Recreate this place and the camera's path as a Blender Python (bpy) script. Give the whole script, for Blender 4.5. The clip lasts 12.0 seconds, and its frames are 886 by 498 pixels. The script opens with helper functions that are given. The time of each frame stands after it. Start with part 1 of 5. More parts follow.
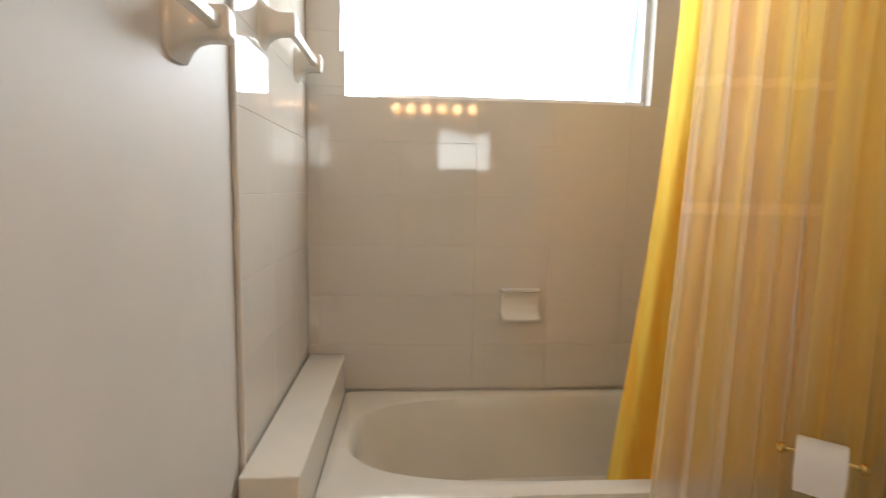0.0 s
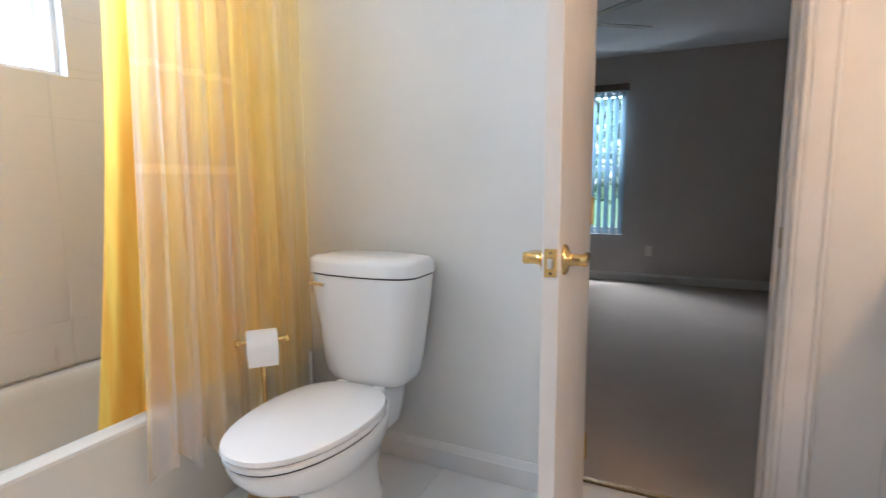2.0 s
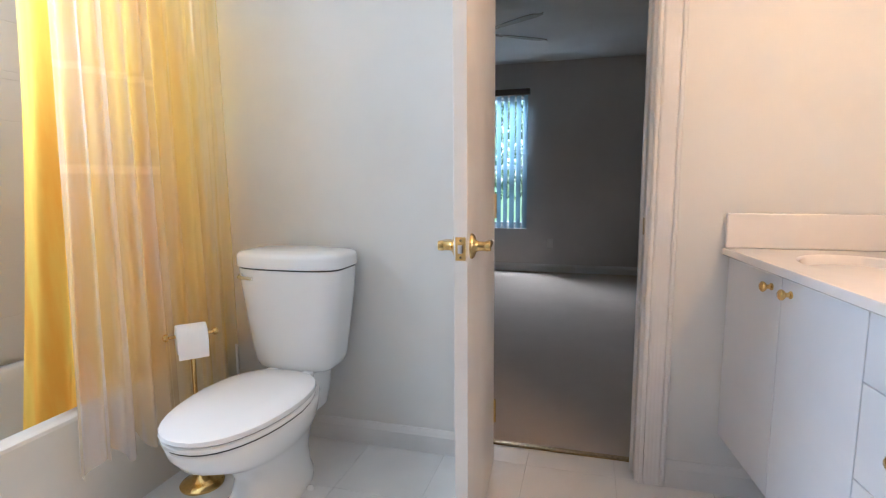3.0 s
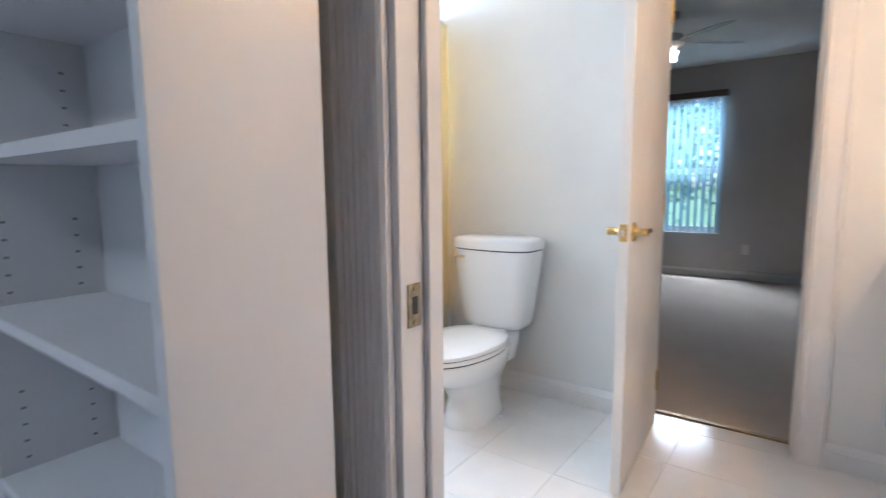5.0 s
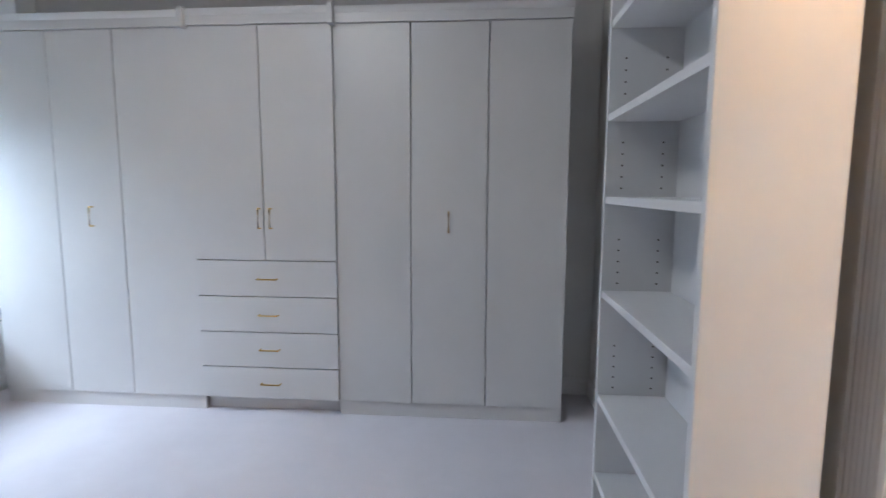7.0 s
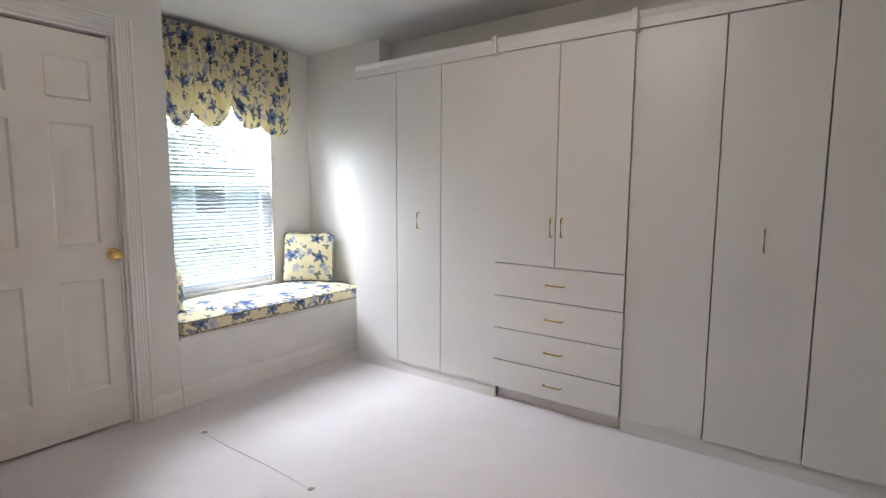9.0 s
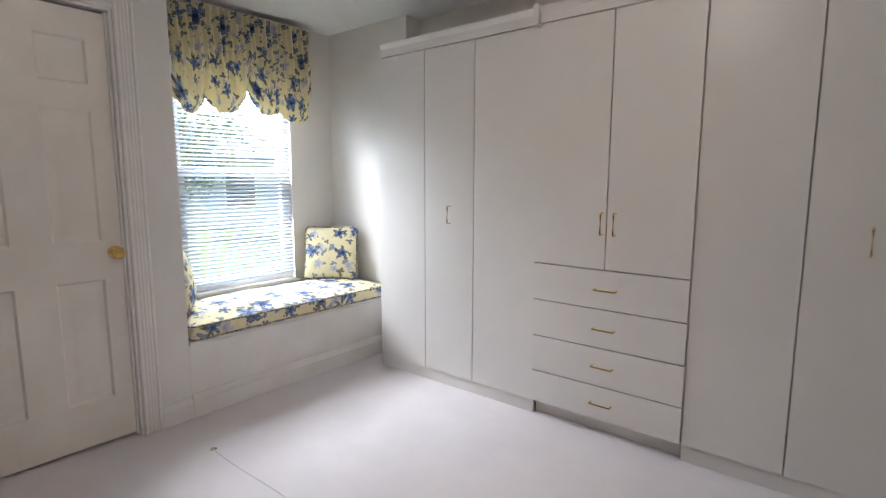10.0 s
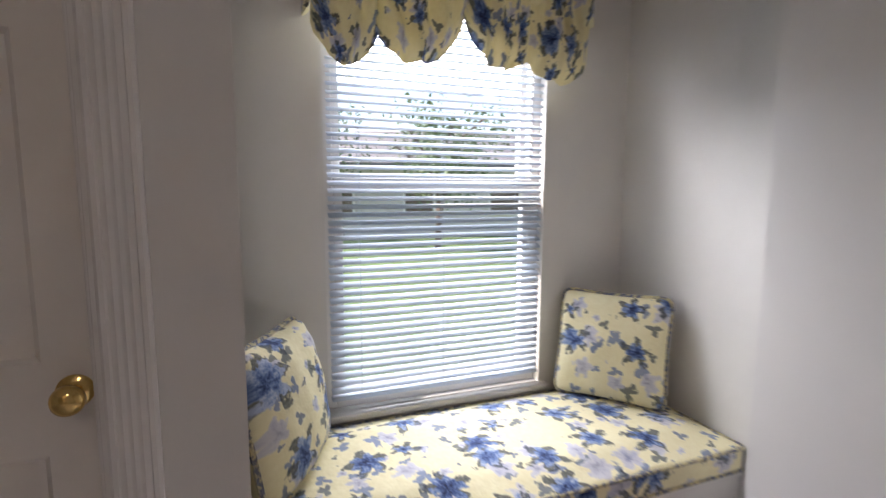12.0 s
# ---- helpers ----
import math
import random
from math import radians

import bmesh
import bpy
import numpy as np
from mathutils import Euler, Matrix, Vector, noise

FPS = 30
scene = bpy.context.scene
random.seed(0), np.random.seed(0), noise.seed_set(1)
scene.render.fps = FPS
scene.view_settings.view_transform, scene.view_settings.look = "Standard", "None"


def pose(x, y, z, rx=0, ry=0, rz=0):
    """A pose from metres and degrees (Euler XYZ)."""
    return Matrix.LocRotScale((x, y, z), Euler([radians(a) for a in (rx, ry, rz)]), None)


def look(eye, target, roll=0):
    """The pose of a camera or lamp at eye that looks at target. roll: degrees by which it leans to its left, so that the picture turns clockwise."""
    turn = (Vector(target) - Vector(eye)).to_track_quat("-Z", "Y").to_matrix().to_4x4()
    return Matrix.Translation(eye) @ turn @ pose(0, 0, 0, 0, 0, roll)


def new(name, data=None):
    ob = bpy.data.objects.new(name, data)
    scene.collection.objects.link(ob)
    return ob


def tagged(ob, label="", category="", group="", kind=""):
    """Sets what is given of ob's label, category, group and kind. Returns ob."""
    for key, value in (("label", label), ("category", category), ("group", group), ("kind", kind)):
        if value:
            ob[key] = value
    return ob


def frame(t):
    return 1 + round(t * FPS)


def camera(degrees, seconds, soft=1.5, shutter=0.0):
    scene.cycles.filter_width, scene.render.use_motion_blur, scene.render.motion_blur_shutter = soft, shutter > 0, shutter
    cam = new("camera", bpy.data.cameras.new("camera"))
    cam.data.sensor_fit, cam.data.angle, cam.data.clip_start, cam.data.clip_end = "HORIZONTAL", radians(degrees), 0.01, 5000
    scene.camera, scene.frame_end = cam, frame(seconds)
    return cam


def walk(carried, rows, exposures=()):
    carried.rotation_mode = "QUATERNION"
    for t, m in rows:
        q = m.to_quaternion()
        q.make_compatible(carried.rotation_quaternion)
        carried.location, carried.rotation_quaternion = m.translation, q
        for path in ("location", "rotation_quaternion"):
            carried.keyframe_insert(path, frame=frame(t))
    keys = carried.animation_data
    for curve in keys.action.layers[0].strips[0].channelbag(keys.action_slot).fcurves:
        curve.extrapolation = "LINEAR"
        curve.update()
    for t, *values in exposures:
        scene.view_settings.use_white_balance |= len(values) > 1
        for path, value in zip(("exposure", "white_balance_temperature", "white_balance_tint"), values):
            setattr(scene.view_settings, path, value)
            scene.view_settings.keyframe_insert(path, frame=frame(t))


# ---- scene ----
cam = camera(81.9, 12.0, 1.15, 0.25)
PATH = [
    (0, (-0.34, 0.100, 1.180), (-0.192, 2.08, 0.951), 1.2),
    (0.5, (-0.391, 0.106, 1.150), (0.328, 1.957, 0.932), 1.1),
    (1, (-0.447, 0.026, 1.112), (0.73, 1.628, 0.895), 0.6),
    (1.5, (-0.521, -0.065, 1.106), (1.027, 1.179, 0.867), -0.0),
    (2, (-0.613, -0.123, 1.103), (1.175, 0.736, 0.847), -0.4),
    (2.5, (-0.691, -0.159, 1.108), (1.216, 0.381, 0.84), -0.5),
    (4.5, (-1.222, -0.265, 1.109), (0.654, 0.38, 0.853), -0.3),
    (5, (-1.305, -0.393, 1.101), (0.293, 0.784, 0.855), -0.5),
    (5.5, (-1.339, -0.504, 1.112), (-0.181, 1.109, 0.868), 0.1),
    (6, (-1.366, -0.602, 1.131), (-0.645, 1.249, 0.902), 0.2),
    (6.5, (-1.402, -0.679, 1.165), (-1.124, 1.288, 0.933), 0.2),
    (7, (-1.427, -0.723, 1.182), (-1.585, 1.258, 0.954), 0.2),
    (7.5, (-1.443, -0.764, 1.205), (-1.994, 1.145, 0.978), 0.2),
    (9.5, (-1.435, -0.712, 1.228), (-2.666, 0.845, 0.989), 0.2),
    (10, (-1.643, -0.503, 1.234), (-2.896, 1.034, 0.969), 0.1),
    (10.5, (-1.968, -0.197, 1.244), (-3.258, 1.306, 0.971), 0.2),
    (11, (-2.357, 0.139, 1.274), (-3.779, 1.518, 0.998), 0.2),
    (11.5, (-2.813, 0.453, 1.281), (-4.433, 1.593, 1.005), 0.7),
    (12, (-3.213, 0.641, 1.28), (-5.056, 1.378, 1.034), 0.3),
]
EXPOSURES = [(0, 1.1, 6600, 10), (0.5, 1.1, 6700, 11), (1, 1.35, 5700, 10), (1.5, 1.8, 5250, 9), (2.5, 1.92, 5100, 9), (4.5, 2.1, 5000, 8), (5.5, 2.28, 4900, 7), (6.5, 2.35, 5300, 7), (7, 2.45, 5350, 8), (7.5, 2.45, 5800, 10), (9.5, 2.42, 6400, 12), (10.5, 2.15, 6450, 12), (11, 2.02, 6550, 12), (12, 1.36, 6750, 19)]
walk(cam, [(t, look(eye, target, roll)) for t, eye, target, roll in PATH], EXPOSURES)

# ---------- world, sun and lamps ----------
SUN_EL, SUN_AZ = 50.0, 200.0
world = bpy.data.worlds.new("sky")
scene.world = world
world.use_nodes = True
wn = world.node_tree
sky = wn.nodes.new("ShaderNodeTexSky")
sky.sky_type = "NISHITA"
sky.sun_disc = False
sky.sun_elevation, sky.sun_rotation = radians(SUN_EL), radians(SUN_AZ)
wn.nodes["Background"].inputs["Strength"].default_value = 0.15
wn.links.new(sky.outputs["Color"], wn.nodes["Background"].inputs["Color"])


def lamp(name, kind, m, energy, colour, size=0.1, size_y=None, angle=None):
    data = bpy.data.lights.new(name, kind)
    data.energy, data.color = energy, colour
    if kind == "AREA":
        data.size = size
        if size_y:
            data.shape, data.size_y = "RECTANGLE", size_y
    elif kind == "SUN":
        data.angle = radians(angle)
    else:
        data.shadow_soft_size = size
    ob = new(name, data)
    ob.matrix_world = m
    ob.visible_camera = True
    return ob


sun_way = Vector((math.sin(radians(SUN_AZ)) * math.cos(radians(SUN_EL)), math.cos(radians(SUN_AZ)) * math.cos(radians(SUN_EL)), math.sin(radians(SUN_EL))))
lamp("sun", "SUN", look(sun_way * 30, (0, 0, 0)), 4.8, (1, 0.95, 0.88), angle=0.6)
# daylight in the openings of the three windows
lamp("tub_window_daylight", "AREA", look((0.01, 2.14, 1.82), (0.25, 1.0, 1.68)), 12.5, (0.90, 0.96, 1.0), 1.2, 0.66)
lamp("alcove_window_daylight", "AREA", look((-6.0, 1.2, 2.5), (-4.4, 1.4, 1.2)), 165, (0.88, 0.94, 1.0), 3.0, 1.5)
lamp("bedroom_window_daylight", "AREA", look((5.9, 0.95, 2.42), (4.2, 0.9, 0.7)), 75, (1.0, 0.97, 0.92), 1.2, 0.8)


# ---------- materials ----------
def material(name, base, rough=0.5, metal=0.0, spec=0.5):
    mat = bpy.data.materials.new(name)
    mat.use_nodes = True
    b = mat.node_tree.nodes["Principled BSDF"]
    b.inputs["Base Color"].default_value = (*base, 1)
    b.inputs["Roughness"].default_value = rough
    b.inputs["Metallic"].default_value = metal
    b.inputs["Specular IOR Level"].default_value = spec
    return mat


def node(mat, kind, **values):
    n = mat.node_tree.nodes.new(kind)
    for key, value in values.items():
        n.inputs[key.replace("_", " ")].default_value = value
    return n


def link(mat, a, b):
    mat.node_tree.links.new(a, b)


def bsdf(mat):
    return mat.node_tree.nodes["Principled BSDF"]


def coords(mat, kind="Object"):
    return node(mat, "ShaderNodeTexCoord").outputs[kind]


def world_coords(mat):
    return node(mat, "ShaderNodeNewGeometry").outputs["Position"]


def ramp(mat, source, stops):
    r = node(mat, "ShaderNodeValToRGB")
    els = r.color_ramp.elements
    while len(els) < len(stops):
        els.new(0.5)
    for e, (p, c) in zip(els, stops):
        e.position, e.color = p, (*c, 1)
    link(mat, source, r.inputs["Fac"])
    return r.outputs["Color"]


def mottle(mat, base, other, scale, low=0.35, high=0.7, detail=4.0, where=None):
    """Two-scale mottling of the base colour."""
    n = node(mat, "ShaderNodeTexNoise", Scale=scale, Detail=detail, Roughness=0.6)
    link(mat, where or world_coords(mat), n.inputs["Vector"])
    colour = ramp(mat, n.outputs["Fac"], [(low, base), (high, other)])
    link(mat, colour, bsdf(mat).inputs["Base Color"])
    return colour


def relief(mat, scale, strength, distance=0.002, detail=3.0, where=None):
    n = node(mat, "ShaderNodeTexNoise", Scale=scale, Detail=detail)
    link(mat, where or world_coords(mat), n.inputs["Vector"])
    b = node(mat, "ShaderNodeBump", Strength=strength, Distance=distance)
    link(mat, n.outputs["Fac"], b.inputs["Height"])
    link(mat, b.outputs["Normal"], bsdf(mat).inputs["Normal"])
    return b


wall_paint = material("wall_paint", (0.70, 0.68, 0.65), 0.55)
mottle(wall_paint, (0.71, 0.69, 0.66), (0.66, 0.64, 0.61), 2.3)
relief(wall_paint, 260, 0.12, 0.001)
bath_paint = material("bath_paint", (0.74, 0.72, 0.68), 0.42)
mottle(bath_paint, (0.75, 0.73, 0.69), (0.70, 0.68, 0.64), 2.0)
relief(bath_paint, 240, 0.12, 0.001)
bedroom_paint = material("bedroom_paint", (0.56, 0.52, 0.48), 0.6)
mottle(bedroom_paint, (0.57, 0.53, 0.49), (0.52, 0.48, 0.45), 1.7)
ceiling_paint = material("ceiling_paint", (0.76, 0.75, 0.73), 0.8)
mottle(ceiling_paint, (0.77, 0.76, 0.74), (0.72, 0.71, 0.69), 3.0)
relief(ceiling_paint, 120, 0.35, 0.003)
trim_paint = material("trim_paint", (0.76, 0.74, 0.72), 0.32)
mottle(trim_paint, (0.77, 0.75, 0.73), (0.71, 0.69, 0.66), 5.0)
relief(trim_paint, 90, 0.05, 0.001)
door_paint = material("door_paint", (0.74, 0.71, 0.66), 0.35)
mottle(door_paint, (0.76, 0.73, 0.68), (0.70, 0.66, 0.61), 4.0)
relief(door_paint, 150, 0.08, 0.001)
cabinet_paint = material("cabinet_paint", (0.68, 0.66, 0.64), 0.38)
mottle(cabinet_paint, (0.69, 0.67, 0.65), (0.645, 0.625, 0.605), 1.6)
relief(cabinet_paint, 300, 0.05, 0.001)
vanity_white = material("vanity_white", (0.74, 0.74, 0.75), 0.3)
mottle(vanity_white, (0.75, 0.75, 0.76), (0.70, 0.70, 0.72), 3.0)
shelf_white = material("shelf_white", (0.64, 0.64, 0.64), 0.35)
mottle(shelf_white, (0.73, 0.73, 0.73), (0.68, 0.68, 0.69), 3.5)
dark_gap = material("dark_gap", (0.05, 0.045, 0.04), 0.9)
tile_white = material("tile_white", (0.66, 0.62, 0.56), 0.045)
_info = node(tile_white, "ShaderNodeObjectInfo")
link(tile_white, ramp(tile_white, _info.outputs["Random"], [(0, (0.665, 0.63, 0.575)), (1, (0.65, 0.615, 0.56))]), bsdf(tile_white).inputs["Base Color"])
relief(tile_white, 9, 0.05, 0.003, 1.0)
grout = material("grout", (0.655, 0.62, 0.565), 0.35)
relief(grout, 300, 0.1, 0.0005)
floor_tile = material("floor_tile", (0.70, 0.68, 0.64), 0.16)
_info = node(floor_tile, "ShaderNodeObjectInfo")
_n = node(floor_tile, "ShaderNodeTexNoise", Scale=5.0, Detail=6.0)
link(floor_tile, world_coords(floor_tile), _n.inputs["Vector"])
link(floor_tile, ramp(floor_tile, _n.outputs["Fac"], [(0.3, (0.81, 0.79, 0.76)), (0.7, (0.75, 0.73, 0.70))]), bsdf(floor_tile).inputs["Base Color"])
relief(floor_tile, 25, 0.05, 0.002)
floor_grout = material("floor_grout", (0.78, 0.76, 0.73), 0.4)
relief(floor_grout, 300, 0.3, 0.001)


def carpet_material(name, a, b):
    mat = material(name, a, 0.95, 0, 0.15)
    big = node(mat, "ShaderNodeTexNoise", Scale=3.0, Detail=5.0, Roughness=0.65)
    fine = node(mat, "ShaderNodeTexNoise", Scale=420.0, Detail=2.0)
    pos = world_coords(mat)
    link(mat, pos, big.inputs["Vector"])
    link(mat, pos, fine.inputs["Vector"])
    mix = node(mat, "ShaderNodeMix")
    mix.data_type = "RGBA"
    mix.inputs[0].default_value = 0.35
    link(mat, ramp(mat, big.outputs["Fac"], [(0.35, a), (0.68, b)]), mix.inputs[6])
    link(mat, ramp(mat, fine.outputs["Fac"], [(0.3, tuple(c * 0.72 for c in b)), (0.7, a)]), mix.inputs[7])
    link(mat, mix.outputs[2], bsdf(mat).inputs["Base Color"])
    bump = node(mat, "ShaderNodeBump", Strength=0.7, Distance=0.004)
    link(mat, fine.outputs["Fac"], bump.inputs["Height"])
    link(mat, bump.outputs["Normal"], bsdf(mat).inputs["Normal"])
    bsdf(mat).inputs["Sheen Weight"].default_value = 0.2
    return mat


carpet = carpet_material("carpet", (0.76, 0.72, 0.74), (0.68, 0.64, 0.66))
bedroom_carpet = carpet_material("bedroom_carpet", (0.55, 0.46, 0.37), (0.48, 0.395, 0.315))
porcelain = material("porcelain", (0.80, 0.79, 0.77), 0.07)
tub_enamel = material("tub_enamel", (0.70, 0.66, 0.58), 0.12)
mottle(tub_enamel, (0.71, 0.67, 0.59), (0.66, 0.62, 0.54), 2.5)
ceramic = material("ceramic", (0.74, 0.70, 0.63), 0.10)
brass = material("brass", (0.78, 0.55, 0.20), 0.18, 1.0)
mottle(brass, (0.80, 0.57, 0.22), (0.66, 0.44, 0.15), 60)
old_brass = material("old_brass", (0.42, 0.32, 0.18), 0.38, 1.0)
mottle(old_brass, (0.48, 0.37, 0.21), (0.25, 0.19, 0.11), 90)
chrome = material("chrome", (0.78, 0.77, 0.75), 0.10, 1.0)
mirror_silver = material("mirror_silver", (0.90, 0.91, 0.90), 0.015, 1.0)
rubber = material("rubber", (0.05, 0.045, 0.04), 0.6)
marble_top = material("marble_top", (0.78, 0.74, 0.70), 0.14)
mottle(marble_top, (0.79, 0.75, 0.71), (0.73, 0.69, 0.65), 4.0)
paper = material("paper", (0.82, 0.81, 0.79), 0.9)
relief(paper, 160, 0.25, 0.001)
outlet_plastic = material("outlet_plastic", (0.72, 0.68, 0.62), 0.35)
dark_bronze = material("dark_bronze", (0.10, 0.07, 0.05), 0.4)
fan_metal = material("fan_metal", (0.35, 0.31, 0.27), 0.4)
asphalt_shingle = material("shingle", (0.30, 0.28, 0.29), 0.9)
mottle(asphalt_shingle, (0.17, 0.16, 0.16), (0.11, 0.10, 0.10), 6)
stucco = material("stucco", (0.55, 0.52, 0.48), 0.9)
mottle(stucco, (0.56, 0.53, 0.49), (0.48, 0.45, 0.42), 2)
grass = material("grass", (0.09, 0.14, 0.04), 0.9)
mottle(grass, (0.10, 0.16, 0.045), (0.06, 0.10, 0.03), 1.5)
bark = material("bark", (0.12, 0.09, 0.07), 0.9)
mottle(bark, (0.14, 0.10, 0.075), (0.07, 0.05, 0.04), 20)
leaf = material("leaf", (0.07, 0.12, 0.03), 0.6)
_g = node(leaf, "ShaderNodeNewGeometry")
link(leaf, ramp(leaf, _g.outputs["Random Per Island"], [(0, (0.07, 0.12, 0.05)), (1, (0.14, 0.19, 0.08))]), bsdf(leaf).inputs["Base Color"])

glass = material("glass", (0.95, 0.98, 0.97), 0.0)
_t = node(glass, "ShaderNodeBsdfTransparent")
_gl = node(glass, "ShaderNodeBsdfGlossy", Roughness=0.02)
_mx = node(glass, "ShaderNodeMixShader")
_fr = node(glass, "ShaderNodeFresnel", IOR=1.45)
link(glass, _fr.outputs[0], _mx.inputs[0])
link(glass, _t.outputs[0], _mx.inputs[1])
link(glass, _gl.outputs[0], _mx.inputs[2])
link(glass, _mx.outputs[0], glass.node_tree.nodes["Material Output"].inputs["Surface"])

bulb_glow = material("bulb_glow", (1, 0.8, 0.55), 0.3)
bsdf(bulb_glow).inputs["Emission Color"].default_value = (1.0, 0.58, 0.27, 1)
bsdf(bulb_glow).inputs["Emission Strength"].default_value = 15.5
fan_glow = material("fan_glow", (1, 0.9, 0.75), 0.3)
bsdf(fan_glow).inputs["Emission Color"].default_value = (1.0, 0.85, 0.65, 1)
bsdf(fan_glow).inputs["Emission Strength"].default_value = 3.0
dome_glow = material("dome_glow", (1, 0.96, 0.9), 0.3)
bsdf(dome_glow).inputs["Emission Color"].default_value = (1.0, 0.90, 0.80, 1)
bsdf(dome_glow).inputs["Emission Strength"].default_value = 8.0


def floral_material(name, thin=0.0):
    """Pale yellow cotton printed with blue and violet-grey flowers and dark sprigs."""
    mat = material(name, (0.66, 0.56, 0.28), 0.85, 0, 0.2)
    uv = node(mat, "ShaderNodeUVMap").outputs["UV"]
    warp = node(mat, "ShaderNodeTexNoise", Scale=9.0, Detail=3.0)
    link(mat, uv, warp.inputs["Vector"])
    sub = node(mat, "ShaderNodeVectorMath")
    sub.operation = "SUBTRACT"
    sub.inputs[1].default_value = (0.5, 0.5, 0.5)
    link(mat, warp.outputs["Color"], sub.inputs[0])
    sc = node(mat, "ShaderNodeVectorMath")
    sc.operation = "SCALE"
    sc.inputs["Scale"].default_value = 0.075
    link(mat, sub.outputs[0], sc.inputs[0])
    add = node(mat, "ShaderNodeVectorMath")
    link(mat, uv, add.inputs[0])
    link(mat, sc.outputs[0], add.inputs[1])

    def math_node(op, a, b):
        m = node(mat, "ShaderNodeMath")
        m.operation = op
        for i, q in enumerate((a, b)):
            if isinstance(q, (int, float)):
                m.inputs[i].default_value = q
            else:
                link(mat, q, m.inputs[i])
        return m.outputs[0]

    def blend(fac, a, b):
        m = node(mat, "ShaderNodeMix")
        m.data_type = "RGBA"
        link(mat, fac, m.inputs[0])
        for i, q in ((6, a), (7, b)):
            if isinstance(q, tuple):
                m.inputs[i].default_value = (*q, 1)
            else:
                link(mat, q, m.inputs[i])
        return m.outputs[2]

    fine = node(mat, "ShaderNodeTexNoise", Scale=55.0, Detail=4.0)
    link(mat, uv, fine.inputs["Vector"])
    streak = node(mat, "ShaderNodeTexNoise", Scale=130.0, Detail=3.0)
    link(mat, uv, streak.inputs["Vector"])

    def blossom(scale, shift, petals, small, big, notch):
        """A scatter of petalled shapes: how far inside one a spot lies (0 outside, 1 inside), its depth, and three random numbers."""
        moved = node(mat, "ShaderNodeVectorMath")
        moved.inputs[1].default_value = (shift, shift * 0.7, 0)
        link(mat, add.outputs[0], moved.inputs[0])
        v = node(mat, "ShaderNodeTexVoronoi", Scale=scale, Randomness=0.8)
        v.voronoi_dimensions = "2D"
        link(mat, moved.outputs[0], v.inputs["Vector"])
        local = node(mat, "ShaderNodeVectorMath")
        local.operation = "SUBTRACT"
        link(mat, moved.outputs[0], local.inputs[0])
        link(mat, v.outputs["Position"], local.inputs[1])
        xyz = node(mat, "ShaderNodeSeparateXYZ")
        link(mat, local.outputs[0], xyz.inputs[0])
        rnd = node(mat, "ShaderNodeSeparateColor")
        link(mat, v.outputs["Color"], rnd.inputs[0])
        angle = math_node("ARCTAN2", xyz.outputs[1], xyz.outputs[0])
        turn = math_node("ADD", math_node("MULTIPLY", angle, petals / 2), math_node("MULTIPLY", rnd.outputs[2], 6.28))
        lobe = math_node("ABSOLUTE", math_node("COSINE", turn, 0), 0)
        size = math_node("ADD", math_node("MULTIPLY", rnd.outputs[1], big - small), small)
        reach = math_node("MULTIPLY", size, math_node("ADD", math_node("MULTIPLY", lobe, notch), 1 - notch))
        far = math_node("DIVIDE", math_node("MULTIPLY", v.outputs["Distance"], 1 / scale), reach)
        rough = math_node("ADD", far, math_node("MULTIPLY", math_node("SUBTRACT", fine.outputs["Fac"], 0.5), 1.5))
        soft = node(mat, "ShaderNodeMapRange")
        soft.interpolation_type = "SMOOTHSTEP"
        link(mat, rough, soft.inputs[0])
        soft.inputs[1].default_value, soft.inputs[2].default_value = 0.88, 1.08
        soft.inputs[3].default_value, soft.inputs[4].default_value = 1.0, 0.0
        return soft.outputs[0], rough, lobe, rnd.outputs

    ground = ramp(mat, fine.outputs["Fac"], [(0.3, (0.80, 0.74, 0.50)), (0.7, (0.76, 0.69, 0.44))])
    leaf_in, leaf_far, leaf_lobe, leaf_rnd = blossom(6.0, 0.0, 5, 0.030, 0.092, 0.86)
    bloom_in, bloom_far, bloom_lobe, bloom_rnd = blossom(6.0, 0.0, 6, 0.014, 0.068, 0.45)
    pale_in, pale_far, pale_lobe, pale_rnd = blossom(8.2, 3.7, 5, 0.003, 0.048, 0.4)
    bud_in, bud_far, bud_lobe, bud_rnd = blossom(13.0, 6.1, 3, 0.002, 0.036, 0.75)
    c = blend(math_node("MULTIPLY", bud_in, 0.85), ground, ramp(mat, bud_rnd[0], [(0.2, (0.10, 0.12, 0.13)), (0.7, (0.17, 0.23, 0.38))]))
    pale_tone = ramp(mat, math_node("ADD", math_node("MULTIPLY", pale_far, 0.6), math_node("MULTIPLY", streak.outputs["Fac"], 0.6)), [(0.25, (0.25, 0.25, 0.36)), (0.55, (0.47, 0.47, 0.56)), (0.9, (0.60, 0.59, 0.62))])
    c = blend(math_node("MULTIPLY", pale_in, 0.9), c, pale_tone)
    c = blend(math_node("MULTIPLY", leaf_in, 0.88), c, ramp(mat, streak.outputs["Fac"], [(0.35, (0.03, 0.038, 0.055)), (0.65, (0.12, 0.135, 0.14))]))
    petal_shade = math_node("ADD", math_node("MULTIPLY", bloom_far, 0.45), math_node("ADD", math_node("MULTIPLY", streak.outputs["Fac"], 0.75), math_node("MULTIPLY", bloom_lobe, 0.25)))
